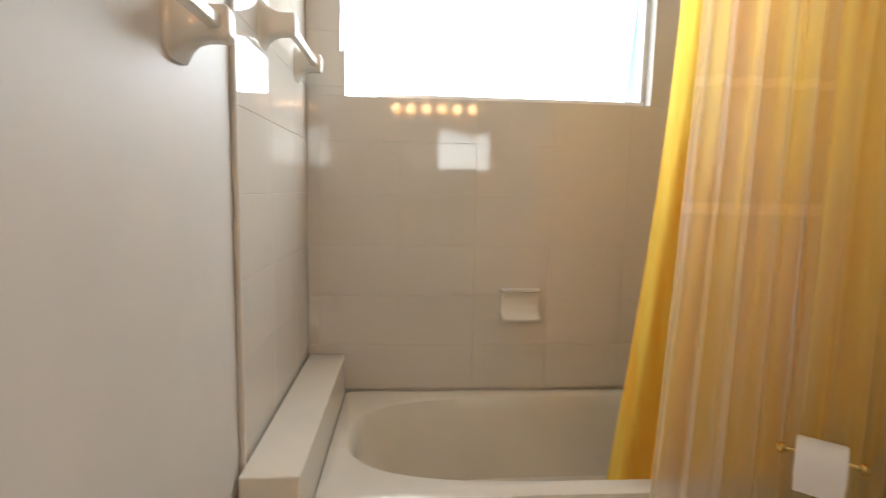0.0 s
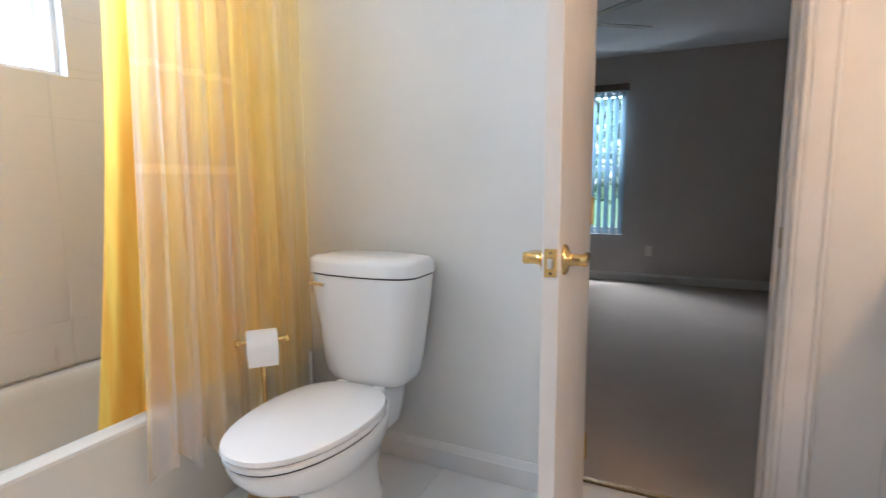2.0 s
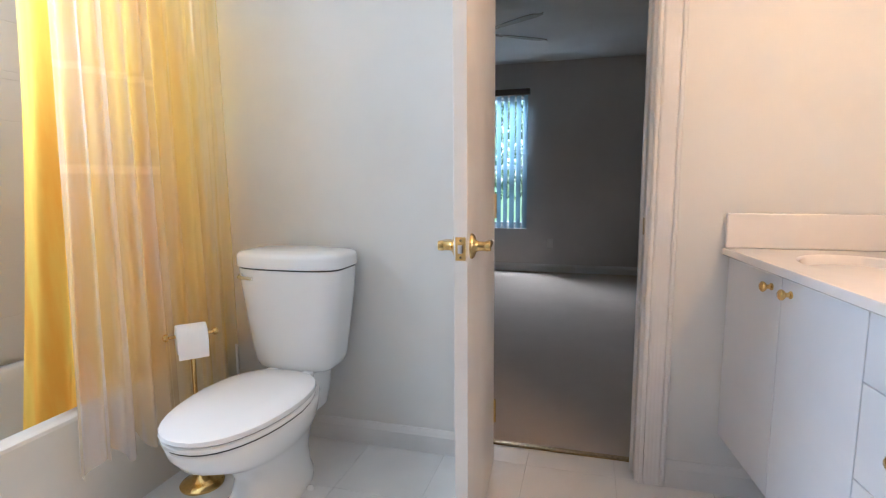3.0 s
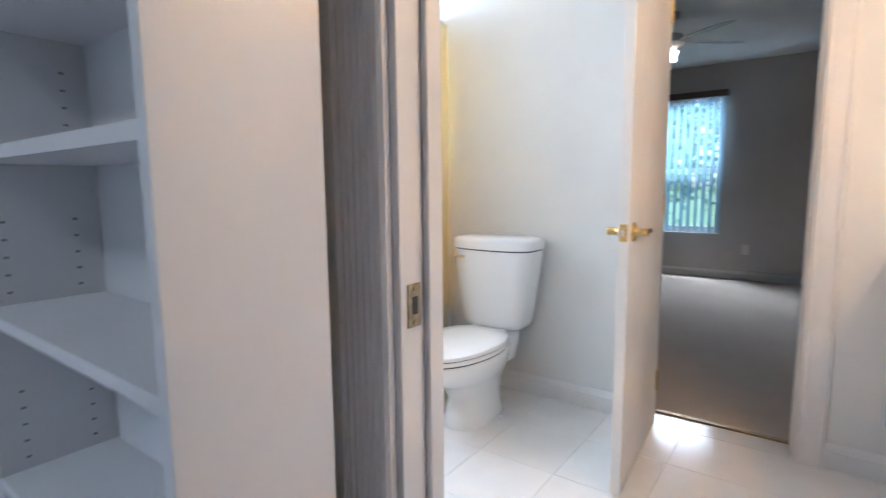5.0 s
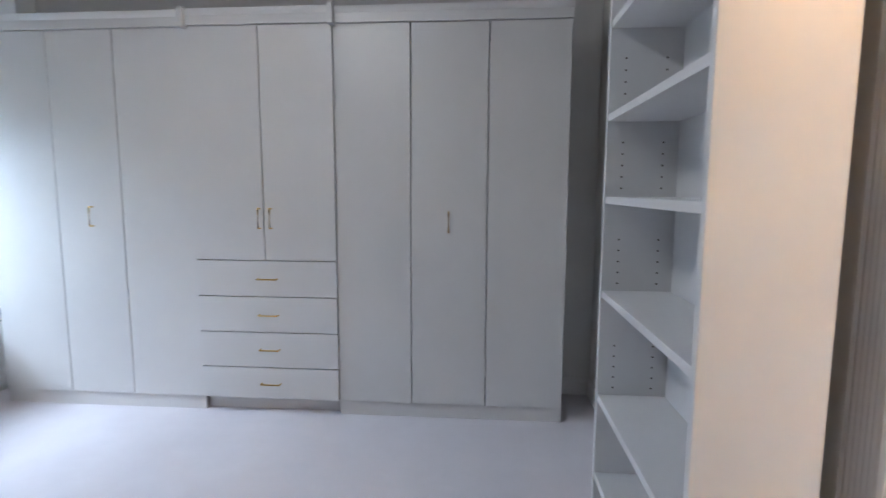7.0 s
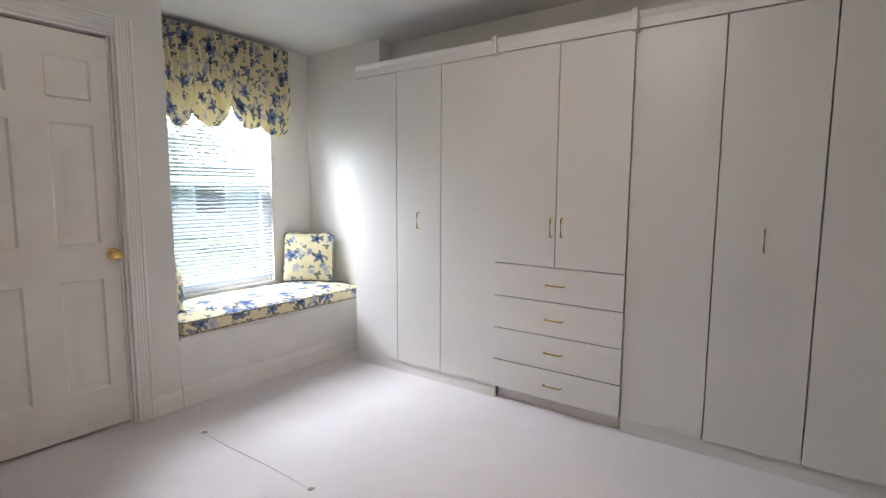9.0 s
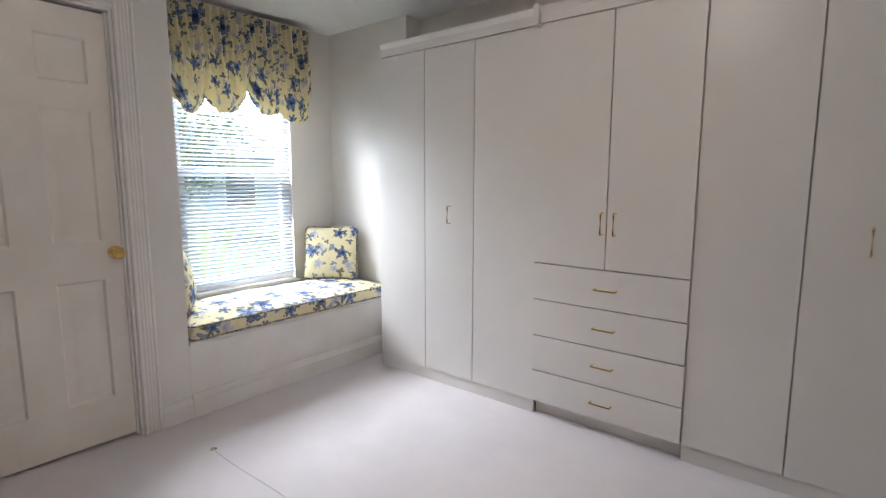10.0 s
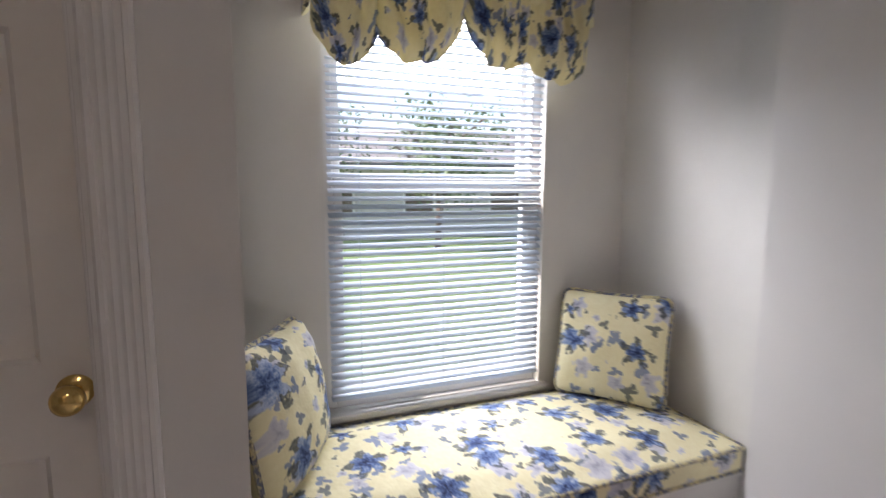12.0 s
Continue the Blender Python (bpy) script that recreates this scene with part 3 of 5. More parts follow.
# ---------- windows ----------
def sash_window(name, label, plane, way, y0, y1, z0, z1, mid):
    """A white single-hung window in a wall along y; way points indoors."""
    root = thing(name, plane, (y0 + y1) / 2, z0, label, "window")
    root["kind"] = "structure"
    inv = root.matrix_world.inverted()
    w = 0.035

    def add(nm, boxes, mat=trim_paint):
        bm = bmesh.new()
        for b in boxes:
            bm_box(bm, *b, 0.003)
        bm.transform(inv)
        return part(nm, bm, mat, root)

    xa, xb = plane - way * 0.055, plane - way * 0.02
    xc, xd = plane - way * 0.085, plane - way * 0.056
    add("window_frame", [(xd, y0, z0, xb, y0 + w, z1), (xd, y1 - w, z0, xb, y1, z1), (xd, y0 + w, z1 - w, xb, y1 - w, z1), (xd, y0 + w, z0, xb, y1 - w, z0 + w)])
    add("lower_sash", [(xa, y0 + w, mid - 0.02, xb, y1 - w, mid + 0.025), (xa, y0 + w, z0 + w, xb, y0 + w + 0.03, mid - 0.02), (xa, y1 - w - 0.03, z0 + w, xb, y1 - w, mid - 0.02), (xa, y0 + w + 0.03, z0 + w, xb, y1 - w - 0.03, z0 + w + 0.04)])
    add("upper_sash", [(xc, y0 + w, mid - 0.02, xd, y1 - w, mid + 0.02), (xc, y0 + w, mid + 0.02, xd, y0 + w + 0.03, z1 - w), (xc, y1 - w - 0.03, mid + 0.02, xd, y1 - w, z1 - w)])
    for nm, za, zb, x in (("pane", z0 + w, mid, plane - way * 0.04), ("pane", mid, z1 - w, plane - way * 0.07)):
        bm = bmesh.new()
        bm_box(bm, x - 0.002, y0 + w, za, x + 0.002, y1 - w, zb)
        bm.transform(inv)
        part(nm, bm, glass, root).visible_shadow = False
    return root


sash_window("window_1", "white single-hung alcove window behind mini blinds", AW - 0.02, 1, *ALCWIN, 1.28)
sash_window("window_2", "white single-hung bedroom window behind vertical blinds", RW + 0.02, -1, *BEDWIN, 1.25)
# sill of the alcove window
bm = bmesh.new()
bm_box(bm, AW - 0.02, ALCWIN[0] - 0.03, 0.495, AW + 0.03, ALCWIN[1] + 0.03, 0.52, 0.006)
structure("window_sill", bm, trim_paint, "white painted window sill above the bench", "window sill")
# bathroom window: frame and frosted pane
root = thing("window_3", 0.01, BN + 0.08, 1.515, "wide bright bathroom window with a white frame", "window")
root["kind"] = "structure"
bm = bmesh.new()
x0, x1, z0, z1 = TUBWIN
for b in ((x0, BN + 0.04, z0, x1, BN + 0.07, z0 + 0.02), (x0, BN + 0.04, z1 - 0.02, x1, BN + 0.07, z1), (x0, BN + 0.04, z0 + 0.02, x0 + 0.02, BN + 0.07, z1 - 0.02), (x1 - 0.02, BN + 0.04, z0 + 0.02, x1, BN + 0.07, z1 - 0.02)):
    bm_box(bm, *b, 0.003)
bm.transform(root.matrix_world.inverted())
part("window_frame", bm, trim_paint, root)
bm = bmesh.new()
bm_box(bm, x0 + 0.02, BN + 0.052, z0 + 0.02, x1 - 0.02, BN + 0.056, z1 - 0.02)
bm.transform(root.matrix_world.inverted())
part("pane", bm, glass, root).visible_shadow = False


# ---------- outdoors ----------
slab("ground", (-300, -300, -0.9, 300, 300, -0.6), grass, "lawn outside the windows", "ground")


# ---------- wardrobes along the north wall ----------
WF, WZ = 1.81, 1.985
WT = 0.02


def bar_handle(parent, x, y, z, tall, length=0.10):
    """A thin brass wire pull on a front that faces south."""
    bm = bmesh.new()
    h = length / 2
    if tall:
        pts = [(x, y, z - h), (x, y - 0.028, z - h), (x, y - 0.030, z - h + 0.006), (x, y - 0.030, z + h - 0.006), (x, y - 0.028, z + h), (x, y, z + h)]
    else:
        pts = [(x - h, y, z), (x - h, y - 0.024, z), (x - h + 0.006, y - 0.026, z), (x + h - 0.006, y - 0.026, z), (x + h, y - 0.024, z), (x + h, y, z)]
    bm_tube(bm, pts, 0.0042, 8)
    return part("handle", bm, brass, parent, "slim brass wire pull")


def front(parent, name, x0, x1, z0, z1, y, gap=0.0026):
    bm = bmesh.new()
    bm_box(bm, x0 + gap, y, z0 + gap, x1 - gap, y + WT, z1 - gap, 0.0015)
    return part(name, bm, cabinet_paint, parent)


def wardrobe(x0, x1, doors, handles, proud, label, kick=0.012):
    root = thing("wardrobe", x0, WF, 0, label, "wardrobe", "built-in wardrobes")
    inv = root.matrix_world.inverted()
    w = x1 - x0
    y = -proud
    bm = bmesh.new()
    for b in ((0, y + WT + 0.002, 0.075, 0.018, 0.398, 2.012), (w - 0.018, y + WT + 0.002, 0.075, w, 0.398, 2.012), (0.018, 0.38, 0.075, w - 0.018, 0.398, 2.012), (0.018, y + WT + 0.002, 1.994, w - 0.018, 0.38, 2.012), (0.018, y + WT + 0.002, 0.075, w - 0.018, 0.38, 0.093)):
        bm_box(bm, *b)
    part("body", bm, cabinet_paint, root)
    bm = bmesh.new()
    bm_box(bm, 0, y + kick, 0, w, y + kick + 0.018, 0.073, 0.001)
    part("plinth", bm, cabinet_paint, root)
    bm = bmesh.new()
    cx0, cx1 = (0.05 if x0 < -4 else 0, w)
    prof = [(0, 1.984), (-0.016, 1.984), (-0.016, 2.028), (-0.022, 2.036), (-0.028, 2.048), (-0.03, 2.057), (0, 2.057)]
    bm_loft(bm, [[Vector((x, y + u, z)) for u, z in prof] for x in (cx0, cx1)])
    part("cornice", bm, cabinet_paint, root)
    for a, b, z0, z1 in doors:
        d = front(root, "door" if z1 - z0 > 0.4 else "drawer_front", a - x0, b - x0, z0, z1, y)
        for hx, hz, tall in handles:
            if a <= hx <= b and z0 <= hz <= z1:
                bar_handle(d, hx - x0, y, hz, tall)
    return root


wardrobe(-4.06, -2.915, [(-4.06, -3.67, 0.075, WZ), (-3.67, -3.31, 0.075, WZ), (-3.31, -2.915, 0.075, WZ)], [(-3.475, 1.04, True)], 0.0, "white flat-fronted built-in wardrobe with three tall doors")
wardrobe(-2.915, -2.17, [(-2.915, -2.545, 0.82, WZ), (-2.545, -2.17, 0.82, WZ)] + [(-2.915, -2.17, a, b) for a, b in ((0.63, 0.82), (0.44, 0.63), (0.25, 0.44), (0.08, 0.25))],
         [(-2.563, 1.037, True), (-2.503, 1.037, True), (-2.534, 0.725, False), (-2.534, 0.535, False), (-2.534, 0.35, False), (-2.534, 0.165, False)], 0.012, "white built-in wardrobe with two doors above four drawers", 0.06)
wardrobe(-2.17, -1.02, [(-2.17, -1.79, 0.075, WZ), (-1.79, -1.41, 0.075, WZ), (-1.41, -1.02, 0.075, WZ)], [(-1.60, 1.025, True)], 0.0, "white flat-fronted built-in wardrobe with three tall doors")
for x in (-2.915, -2.17):
    bm = bmesh.new()
    bm_box(bm, -0.014, -0.05, 1.972, 0.014, -0.0485 + 0.055, 2.068, 0.003)
    o = thing("cornice_block", x, WF - 0.005, 0, "small white block covering a cornice joint", "trim")
    part("block", bm, cabinet_paint, o)


# ---------- open bookcase against the partition ----------
def bookcase():
    x0, x1, y0, y1, h, t = -1.083, -0.877, 0.103, 0.80, 2.08, 0.02
    root = thing("bookcase", x1, (y0 + y1) / 2, 0, "tall white open bookcase with empty adjustable shelves", "bookcase")
    inv = root.matrix_world.inverted()

    def add(nm, boxes, mat=shelf_white, bevel=0.0012):
        bm = bmesh.new()
        for b in boxes:
            bm_box(bm, *b, bevel)
        bm.transform(inv)
        return part(nm, bm, mat, root)

    sides = []
    for a in (y0, y1 - t):
        sides.append(add("side_panel", [(x0, a, 0, x1, a + t, h)]))
    add("back_panel", [(x1 - 0.008, y0 + t, 0.06, x1, y1 - t, h - t)])
    add("top_panel", [(x0, y0 + t, h - t, x1, y1 - t, h)])
    for z in (0.33, 0.577, 0.893, 1.166, 1.396, 1.648, 1.86):
        add("shelf", [(x0 + 0.002, y0 + t + 0.001, z - 0.02, x1 - 0.009, y1 - t - 0.001, z)])
    add("bottom_panel", [(x0 + 0.002, y0 + t, 0.05, x1 - 0.009, y1 - t, 0.07)])
    add("kick_board", [(x0 + 0.03, y0 + t, 0, x0 + 0.045, y1 - t, 0.05)])
    # peg holes on the inner faces, in two rows
    bm = bmesh.new()
    bm_cyl(bm, 0.0028, 0.001, pose(0, 0, 0, 90), 8)
    hole = mesh_from("peg_hole", bm, dark_gap)
    for s, yy in ((sides[1], y1 - t - 0.0006), (sides[0], y0 + t + 0.0006)):
        for xx in (x0 + 0.045, x1 - 0.05):
            for zc in (0.565, 0.88, 1.155, 1.385, 1.64):
                for k in range(5):
                    o = new("peg_hole", hole)
                    o.parent = s
                    o.location = inv @ Vector((xx, yy, zc + 0.035 + k * 0.032))
    return root


bookcase()


# ---------- panelled closet door ----------
def six_panel_door(width, height, thick, mat):
    """A moulded six-panel leaf as one bmesh, in its own x (width), y (thickness) and z."""
    bm = bmesh.new()
    st, mid = 0.085, 0.14
    pw = (width - 2 * st - mid) / 2
    rows = [(0.21, 0.77), (0.945, 1.52), (1.63, height - 0.12)]
    xs = [(st, st + pw), (st + pw + mid, width - st)]
    for b in ((0, st), (st + pw, st + pw + mid), (width - st, width)):
        bm_box(bm, b[0], 0, 0, b[1], thick, height)
    zs = [0] + [z for r in rows for z in r] + [height]
    for (xa, xb) in xs:
        for za, zb in zip(zs[0::2], zs[1::2]):
            bm_box(bm, xa, 0, za, xb, thick, zb)
        for za, zb in rows:
            bm_box(bm, xa, 0.014, za, xb, thick - 0.014, zb)
            # sloped moulding and raised field on both faces
            for y0, y1 in ((0.009, 0.0), (thick - 0.009, thick)):
                o = [(xa, za), (xb, za), (xb, zb), (xa, zb)]
                rings = []
                for inset, yy in ((0.0, y1), (0.010, y0), (0.026, y0), (0.046, y0 + (y1 - y0) * 0.7)):
                    rings.append([Vector((x + (inset if x == xa else -inset), yy, z + (inset if z == za else -inset))) for x, z in o])
                bm_loft(bm, rings, False, True)
    return bm


def knob(parent, m, mat=brass, big=0.027):
    bm = bmesh.new()
    bm_lathe(bm, [(0.031, 0), (0.031, 0.004), (0.026, 0.008), (0.012, 0.012), (0.010, 0.028), (0.016, 0.034), (big, 0.044), (big * 1.02, 0.052), (big * 0.9, 0.061), (big * 0.55, 0.067), (0.0, 0.068)], m)
    return part("knob", bm, mat, parent, "polished round brass knob", 50)


closet = thing("closet_door", DW - 0.03, CLOSET[1] - 0.021, 0.016, "closed white six-panel closet door with a brass knob", "door", turn=-90)
leaf_ob = part("leaf", six_panel_door(CLOSET[1] - CLOSET[0] - 0.042, 1.94, 0.035, door_paint), door_paint, closet)
leaf_ob.location = (0, -0.035, 0)
knob(leaf_ob, pose(0.037, 0.035, 0.888, -90, 0, 0))


# ---------- window bench with cushion and pillows ----------
bm = bmesh.new()
bm_box(bm, AW, AS + 0.001, 0.0, DW - 0.0005, AN - 0.001, 0.385)
bm_box(bm, AW, AS + 0.001, 0.385, DW + 0.012, AN - 0.001, 0.405, 0.004)
structure("window_bench", bm, trim_paint, "white painted built-in window bench", "bench")


def uv_box(ob, scale=1.0):
    """Box-projected texture coordinates in metres."""
    me = ob.data
    lay = me.uv_layers.new(name="UVMap")
    for poly in me.polygons:
        n = poly.normal
        ax = max(range(3), key=lambda i: abs(n[i]))
        u, v = [i for i in range(3) if i != ax]
        for li in poly.loop_indices:
            co = me.vertices[me.loops[li].vertex_index].co
            lay.data[li].uv = (co[u] * scale + ax * 1.7, co[v] * scale)


def soft_box(x0, y0, z0, x1, y1, z1, r, crown, nx=24, ny=40):
    """A padded slab: rounded edge, gently domed top with small dents."""
    bm = bmesh.new()
    bm_box(bm, x0, y0, z0, x1, y1, z1)
    bmesh.ops.bevel(bm, geom=list(bm.edges), offset=r, segments=4, profile=0.5, affect="EDGES")
    bmesh.ops.subdivide_edges(bm, edges=[e for e in bm.edges if e.calc_length() > 0.2], cuts=22, use_grid_fill=True)
    for v in bm.verts:
        if v.co.z > z1 - 0.002:
            d = min(v.co.x - x0, x1 - v.co.x, v.co.y - y0, y1 - v.co.y)
            f = min(1, max(0, (d - r) / 0.1))
            v.co.z += crown * f + 0.006 * f * noise.noise(v.co * 7)
    return bm


cushion = thing("bench_cushion", (AW + DW) / 2, (AS + AN) / 2, 0.405, "pale yellow bench cushion printed with blue flowers", "cushion")
bm = soft_box(AW + 0.03 - (AW + DW) / 2, AS + 0.012 - (AS + AN) / 2, 0.0, DW + 0.02 - (AW + DW) / 2, AN - 0.012 - (AS + AN) / 2, 0.086, 0.018, 0.028)
pad = part("pad", bm, floral, cushion, smooth=60)
uv_box(pad)
hx, hy = (DW - AW) / 2, (AN - AS) / 2
for z in (0.010, 0.080):
    bm = bmesh.new()
    x0, x1, y0, y1 = -hx + 0.03, hx + 0.022, -hy + 0.012, hy - 0.012
    c = 0.02
    pts = []
    for cx, cy, a0 in ((x1 - c, y1 - c, 0), (x0 + c, y1 - c, 90), (x0 + c, y0 + c, 180), (x1 - c, y0 + c, 270)):
        pts += [(cx + c * math.cos(radians(a0 + k * 15)), cy + c * math.sin(radians(a0 + k * 15)), z) for k in range(7)]
    bm_tube(bm, pts + pts[:1], 0.0055, 8)
    part("piping", bm, piping_cloth, cushion)


def pillow(name, m, size, fat, label, seed):
    root = new(name)
    root.matrix_world = m
    tagged(root, label, "pillow", "window seat pillows")
    n = 26
    bm = bmesh.new()
    s = size / 2
    grids = []
    for side in (1, -1):
        g = []
        for i in range(n + 1):
            row = []
            for j in range(n + 1):
                u, v = 2 * i / n - 1, 2 * j / n - 1
                pinch = 1 - 0.07 * (1 - abs(v) ** 2) * abs(u) ** 6 - 0.0
                pinch2 = 1 - 0.07 * (1 - abs(u) ** 2) * abs(v) ** 6
                h = fat * (max(0, (1 - u * u)) ** 0.5) * (max(0, (1 - v * v)) ** 0.5)
                h = fat * 0.5 * (h / fat) ** 0.75 if h > 0 else 0
                w = noise.noise(Vector((u * 2 + seed, v * 2, side * 3))) * 0.012 * (h / fat * 2)
                w += noise.noise(Vector((u * 6 + seed, v * 6, side))) * 0.005 * (1 - (h / fat * 2) ** 2)
                round_off = 1 - 0.085 * abs(u * v) ** 7
                row.append((u * s * pinch * round_off, side * (h + w), s + v * s * pinch2 * round_off))
            g.append(row)
        grids.append(g)
    vs = {}

    def vert(side, i, j):
        rim = i in (0, n) or j in (0, n)
        key = (0 if rim else side, i, j)
        if key not in vs:
            p = grids[side][i][j]
            vs[key] = bm.verts.new((p[0], 0 if rim else p[1], p[2]))
        return vs[key]

    for side in (0, 1):
        for i in range(n):
            for j in range(n):
                f = [vert(side, i, j), vert(side, i + 1, j), vert(side, i + 1, j + 1), vert(side, i, j + 1)]
                bm.faces.new(f if side else f[::-1])
    body = part("cover", bm, floral, root, smooth=60)
    lay = body.data.uv_layers.new(name="UVMap")
    for loop in body.data.loops:
        co = body.data.vertices[loop.vertex_index].co
        lay.data[loop.index].uv = (co.x + seed * 0.37, co.z + co.y * 0.4 + seed * 0.21)
    rim = [(i, 0) for i in range(n)] + [(n, j) for j in range(n)] + [(i, n) for i in range(n, 0, -1)] + [(0, j) for j in range(n, 0, -1)]
    pts = [(grids[0][i][j][0], 0, grids[0][i][j][2]) for i, j in rim]
    bm = bmesh.new()
    bm_tube(bm, pts + pts[:1], 0.0085, 8)
    part("piping", bm, piping_cloth, root)
    return root


pillow("pillow", pose(-4.63, 1.845, 0.508, -13, 0, 38), 0.40, 0.14, "square yellow pillow with blue flowers in the alcove corner", 1)
pillow("pillow", pose(-4.56, 0.765, 0.504, -12, 0, 152), 0.40, 0.18, "square yellow flowered pillow leaning on the alcove side wall", 4)


# ---------- mini blind ----------
def mini_blind():
    y0, y1 = ALCWIN[0] + 0.012, ALCWIN[1] - 0.012
    root = thing("mini_blind", AW - 0.004, (y0 + y1) / 2, 0.575, "lowered white horizontal mini blind with open slats", "blind")
    half = (y1 - y0) / 2
    bm = bmesh.new()
    bm_box(bm, -0.013, -half, -0.012, 0.013, half, 0.004, 0.003)
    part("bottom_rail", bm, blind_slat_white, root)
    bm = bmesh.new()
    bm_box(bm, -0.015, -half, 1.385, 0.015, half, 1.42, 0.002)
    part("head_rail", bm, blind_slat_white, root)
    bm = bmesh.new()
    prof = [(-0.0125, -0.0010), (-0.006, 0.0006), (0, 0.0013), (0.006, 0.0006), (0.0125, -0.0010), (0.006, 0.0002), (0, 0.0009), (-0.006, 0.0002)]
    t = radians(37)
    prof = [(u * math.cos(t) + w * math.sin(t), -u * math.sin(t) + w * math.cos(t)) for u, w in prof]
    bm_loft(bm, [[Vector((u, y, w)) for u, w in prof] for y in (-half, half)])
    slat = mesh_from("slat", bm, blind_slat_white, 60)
    n = 53
    for i in range(n):
        o = new("slat", slat)
        o.parent = root
        o.location = (0, 0, 0.022 + i * 0.0256)
        o.rotation_euler = (radians(random.uniform(-0.12, 0.12)), 0, 0)
    for yy in (-half + 0.1, 0.0, half - 0.1):
        bm = bmesh.new()
        for xx in (-0.0128, 0.0128):
            bm_tube(bm, [(xx, yy, 0), (xx, yy, 1.385)], 0.0008, 5)
        part("ladder_cord", bm, blind_slat_white, root)
    bm = bmesh.new()
    bm_tube(bm, [(0.022, half - 0.06, 0.75), (0.022, half - 0.055, 1.38)], 0.003, 6)
    part("tilt_wand", bm, glass, root)


mini_blind()


# ---------- balloon valance ----------
def valance():
    y0, y1 = 0.85, 1.80
    root = thing("valance", AW + 0.07, (y0 + y1) / 2, 2.27, "gathered balloon valance in yellow floral cotton", "valance")
    half = (y1 - y0) / 2
    nu, nv = 220, 34
    swags = 4
    knots, notches = (0, 0.205, 0.505, 0.735, 1), (0.53, 0.525, 0.46, 0.57, 0.54)
    bm = bmesh.new()
    uvs = {}
    grid = []
    for i in range(nu + 1):
        u = i / nu
        k = max(i for i in range(swags) if knots[i] <= u)
        f = (u - knots[k]) / (knots[k + 1] - knots[k])
        arch = max(0.0, math.sin(math.pi * f)) ** 0.48
        notch = notches[k] + (notches[k + 1] - notches[k]) * f
        length = notch + (0.625 + 0.012 * math.sin(u * 7.3 + 1) - notch) * arch + 0.010 * math.sin(u * 9)
        row = []
        for j in range(nv + 1):
            v = j / nv
            gather = (1 - v) ** 1.2
            puff = math.sin(math.pi * min(1, v)) ** 1.5 * 0.03 + (0.075 * arch * max(0, (v - 0.55) / 0.45) ** 0.8 * (1 - max(0, (v - 0.86) / 0.14) ** 2 * 0.8))
            fold = 0.024 * gather * math.sin(u * 150 + 2 * noise.noise(Vector((u * 14, 0, 0)))) + 0.015 * math.sin(u * 62 + 1.4 * math.sin(v * 3)) * (0.35 + 0.4 * v)
            pull = 0.02 * (1 - arch) * max(0, v - 0.5)
            wr = 0.034 * noise.noise(Vector((u * 26, v * 7, 3))) * v
            x = 0.035 + puff + fold + wr - pull
            z = -length * v + 0.012 * noise.noise(Vector((u * 16, v * 2, 9))) * v
            p = bm.verts.new((x, -half + u * 2 * half + 0.012 * v * math.sin(f * 6.28) * 0.7, z))
            uvs[p] = (u * 1.75, v * 0.72)
            row.append(p)
        grid.append(row)
    for i in range(nu):
        for j in range(nv):
            bm.faces.new((grid[i][j], grid[i + 1][j], grid[i + 1][j + 1], grid[i][j + 1]))
    lay = bm.loops.layers.uv.new("UVMap")
    for f in bm.faces:
        for lp in f.loops:
            lp[lay].uv = uvs[lp.vert]
    o = part("fabric", bm, floral_thin, root, smooth=80)
    sol = o.modifiers.new("thickness", "SOLIDIFY")
    sol.thickness = 0.004
    for side in (-1, 1):
        bm = bmesh.new()
        rows = []
        for i in range(13):
            f = i / 12
            rows.append([bm.verts.new((-0.066 + 0.118 * f, side * (half + 0.010 * math.sin(f * 9 + v * 0.25) + 0.008 * math.sin(f * math.pi)), -0.47 * v / 20 * (1 + 0.06 * math.sin(f * 5)))) for v in range(21)])
        for i in range(12):
            for j in range(20):
                bm.faces.new((rows[i][j], rows[i + 1][j], rows[i + 1][j + 1], rows[i][j + 1]))
        o = part("side_return", bm, floral_thin, root, smooth=80)
        lay = o.data.uv_layers.new(name="UVMap")
        for loop in o.data.loops:
            co = o.data.vertices[loop.vertex_index].co
            lay.data[loop.index].uv = (co.x * 1.6 + side * 0.3, -co.z * 1.5 + 0.3)
        sol = o.modifiers.new("thickness", "SOLIDIFY")
        sol.thickness = 0.003
    bm = bmesh.new()
    bm_box(bm, -0.065, -half, -0.02, 0.02, half, 0.0, 0.003)
    part("mounting_board", bm, trim_paint, root)
    for k in range(1, swags):
        bm = bmesh.new()
        bm_lathe(bm, [(0.0, -0.005), (0.016, -0.002), (0.018, 0.004), (0.010, 0.010), (0, 0.012)], pose(0.095, -half + 2 * half * knots[k], -0.40, 0, 90, 0), 14)
        part("button", bm, floral, root, "covered gathering button")
        uv_box(root.children[-1])


valance()


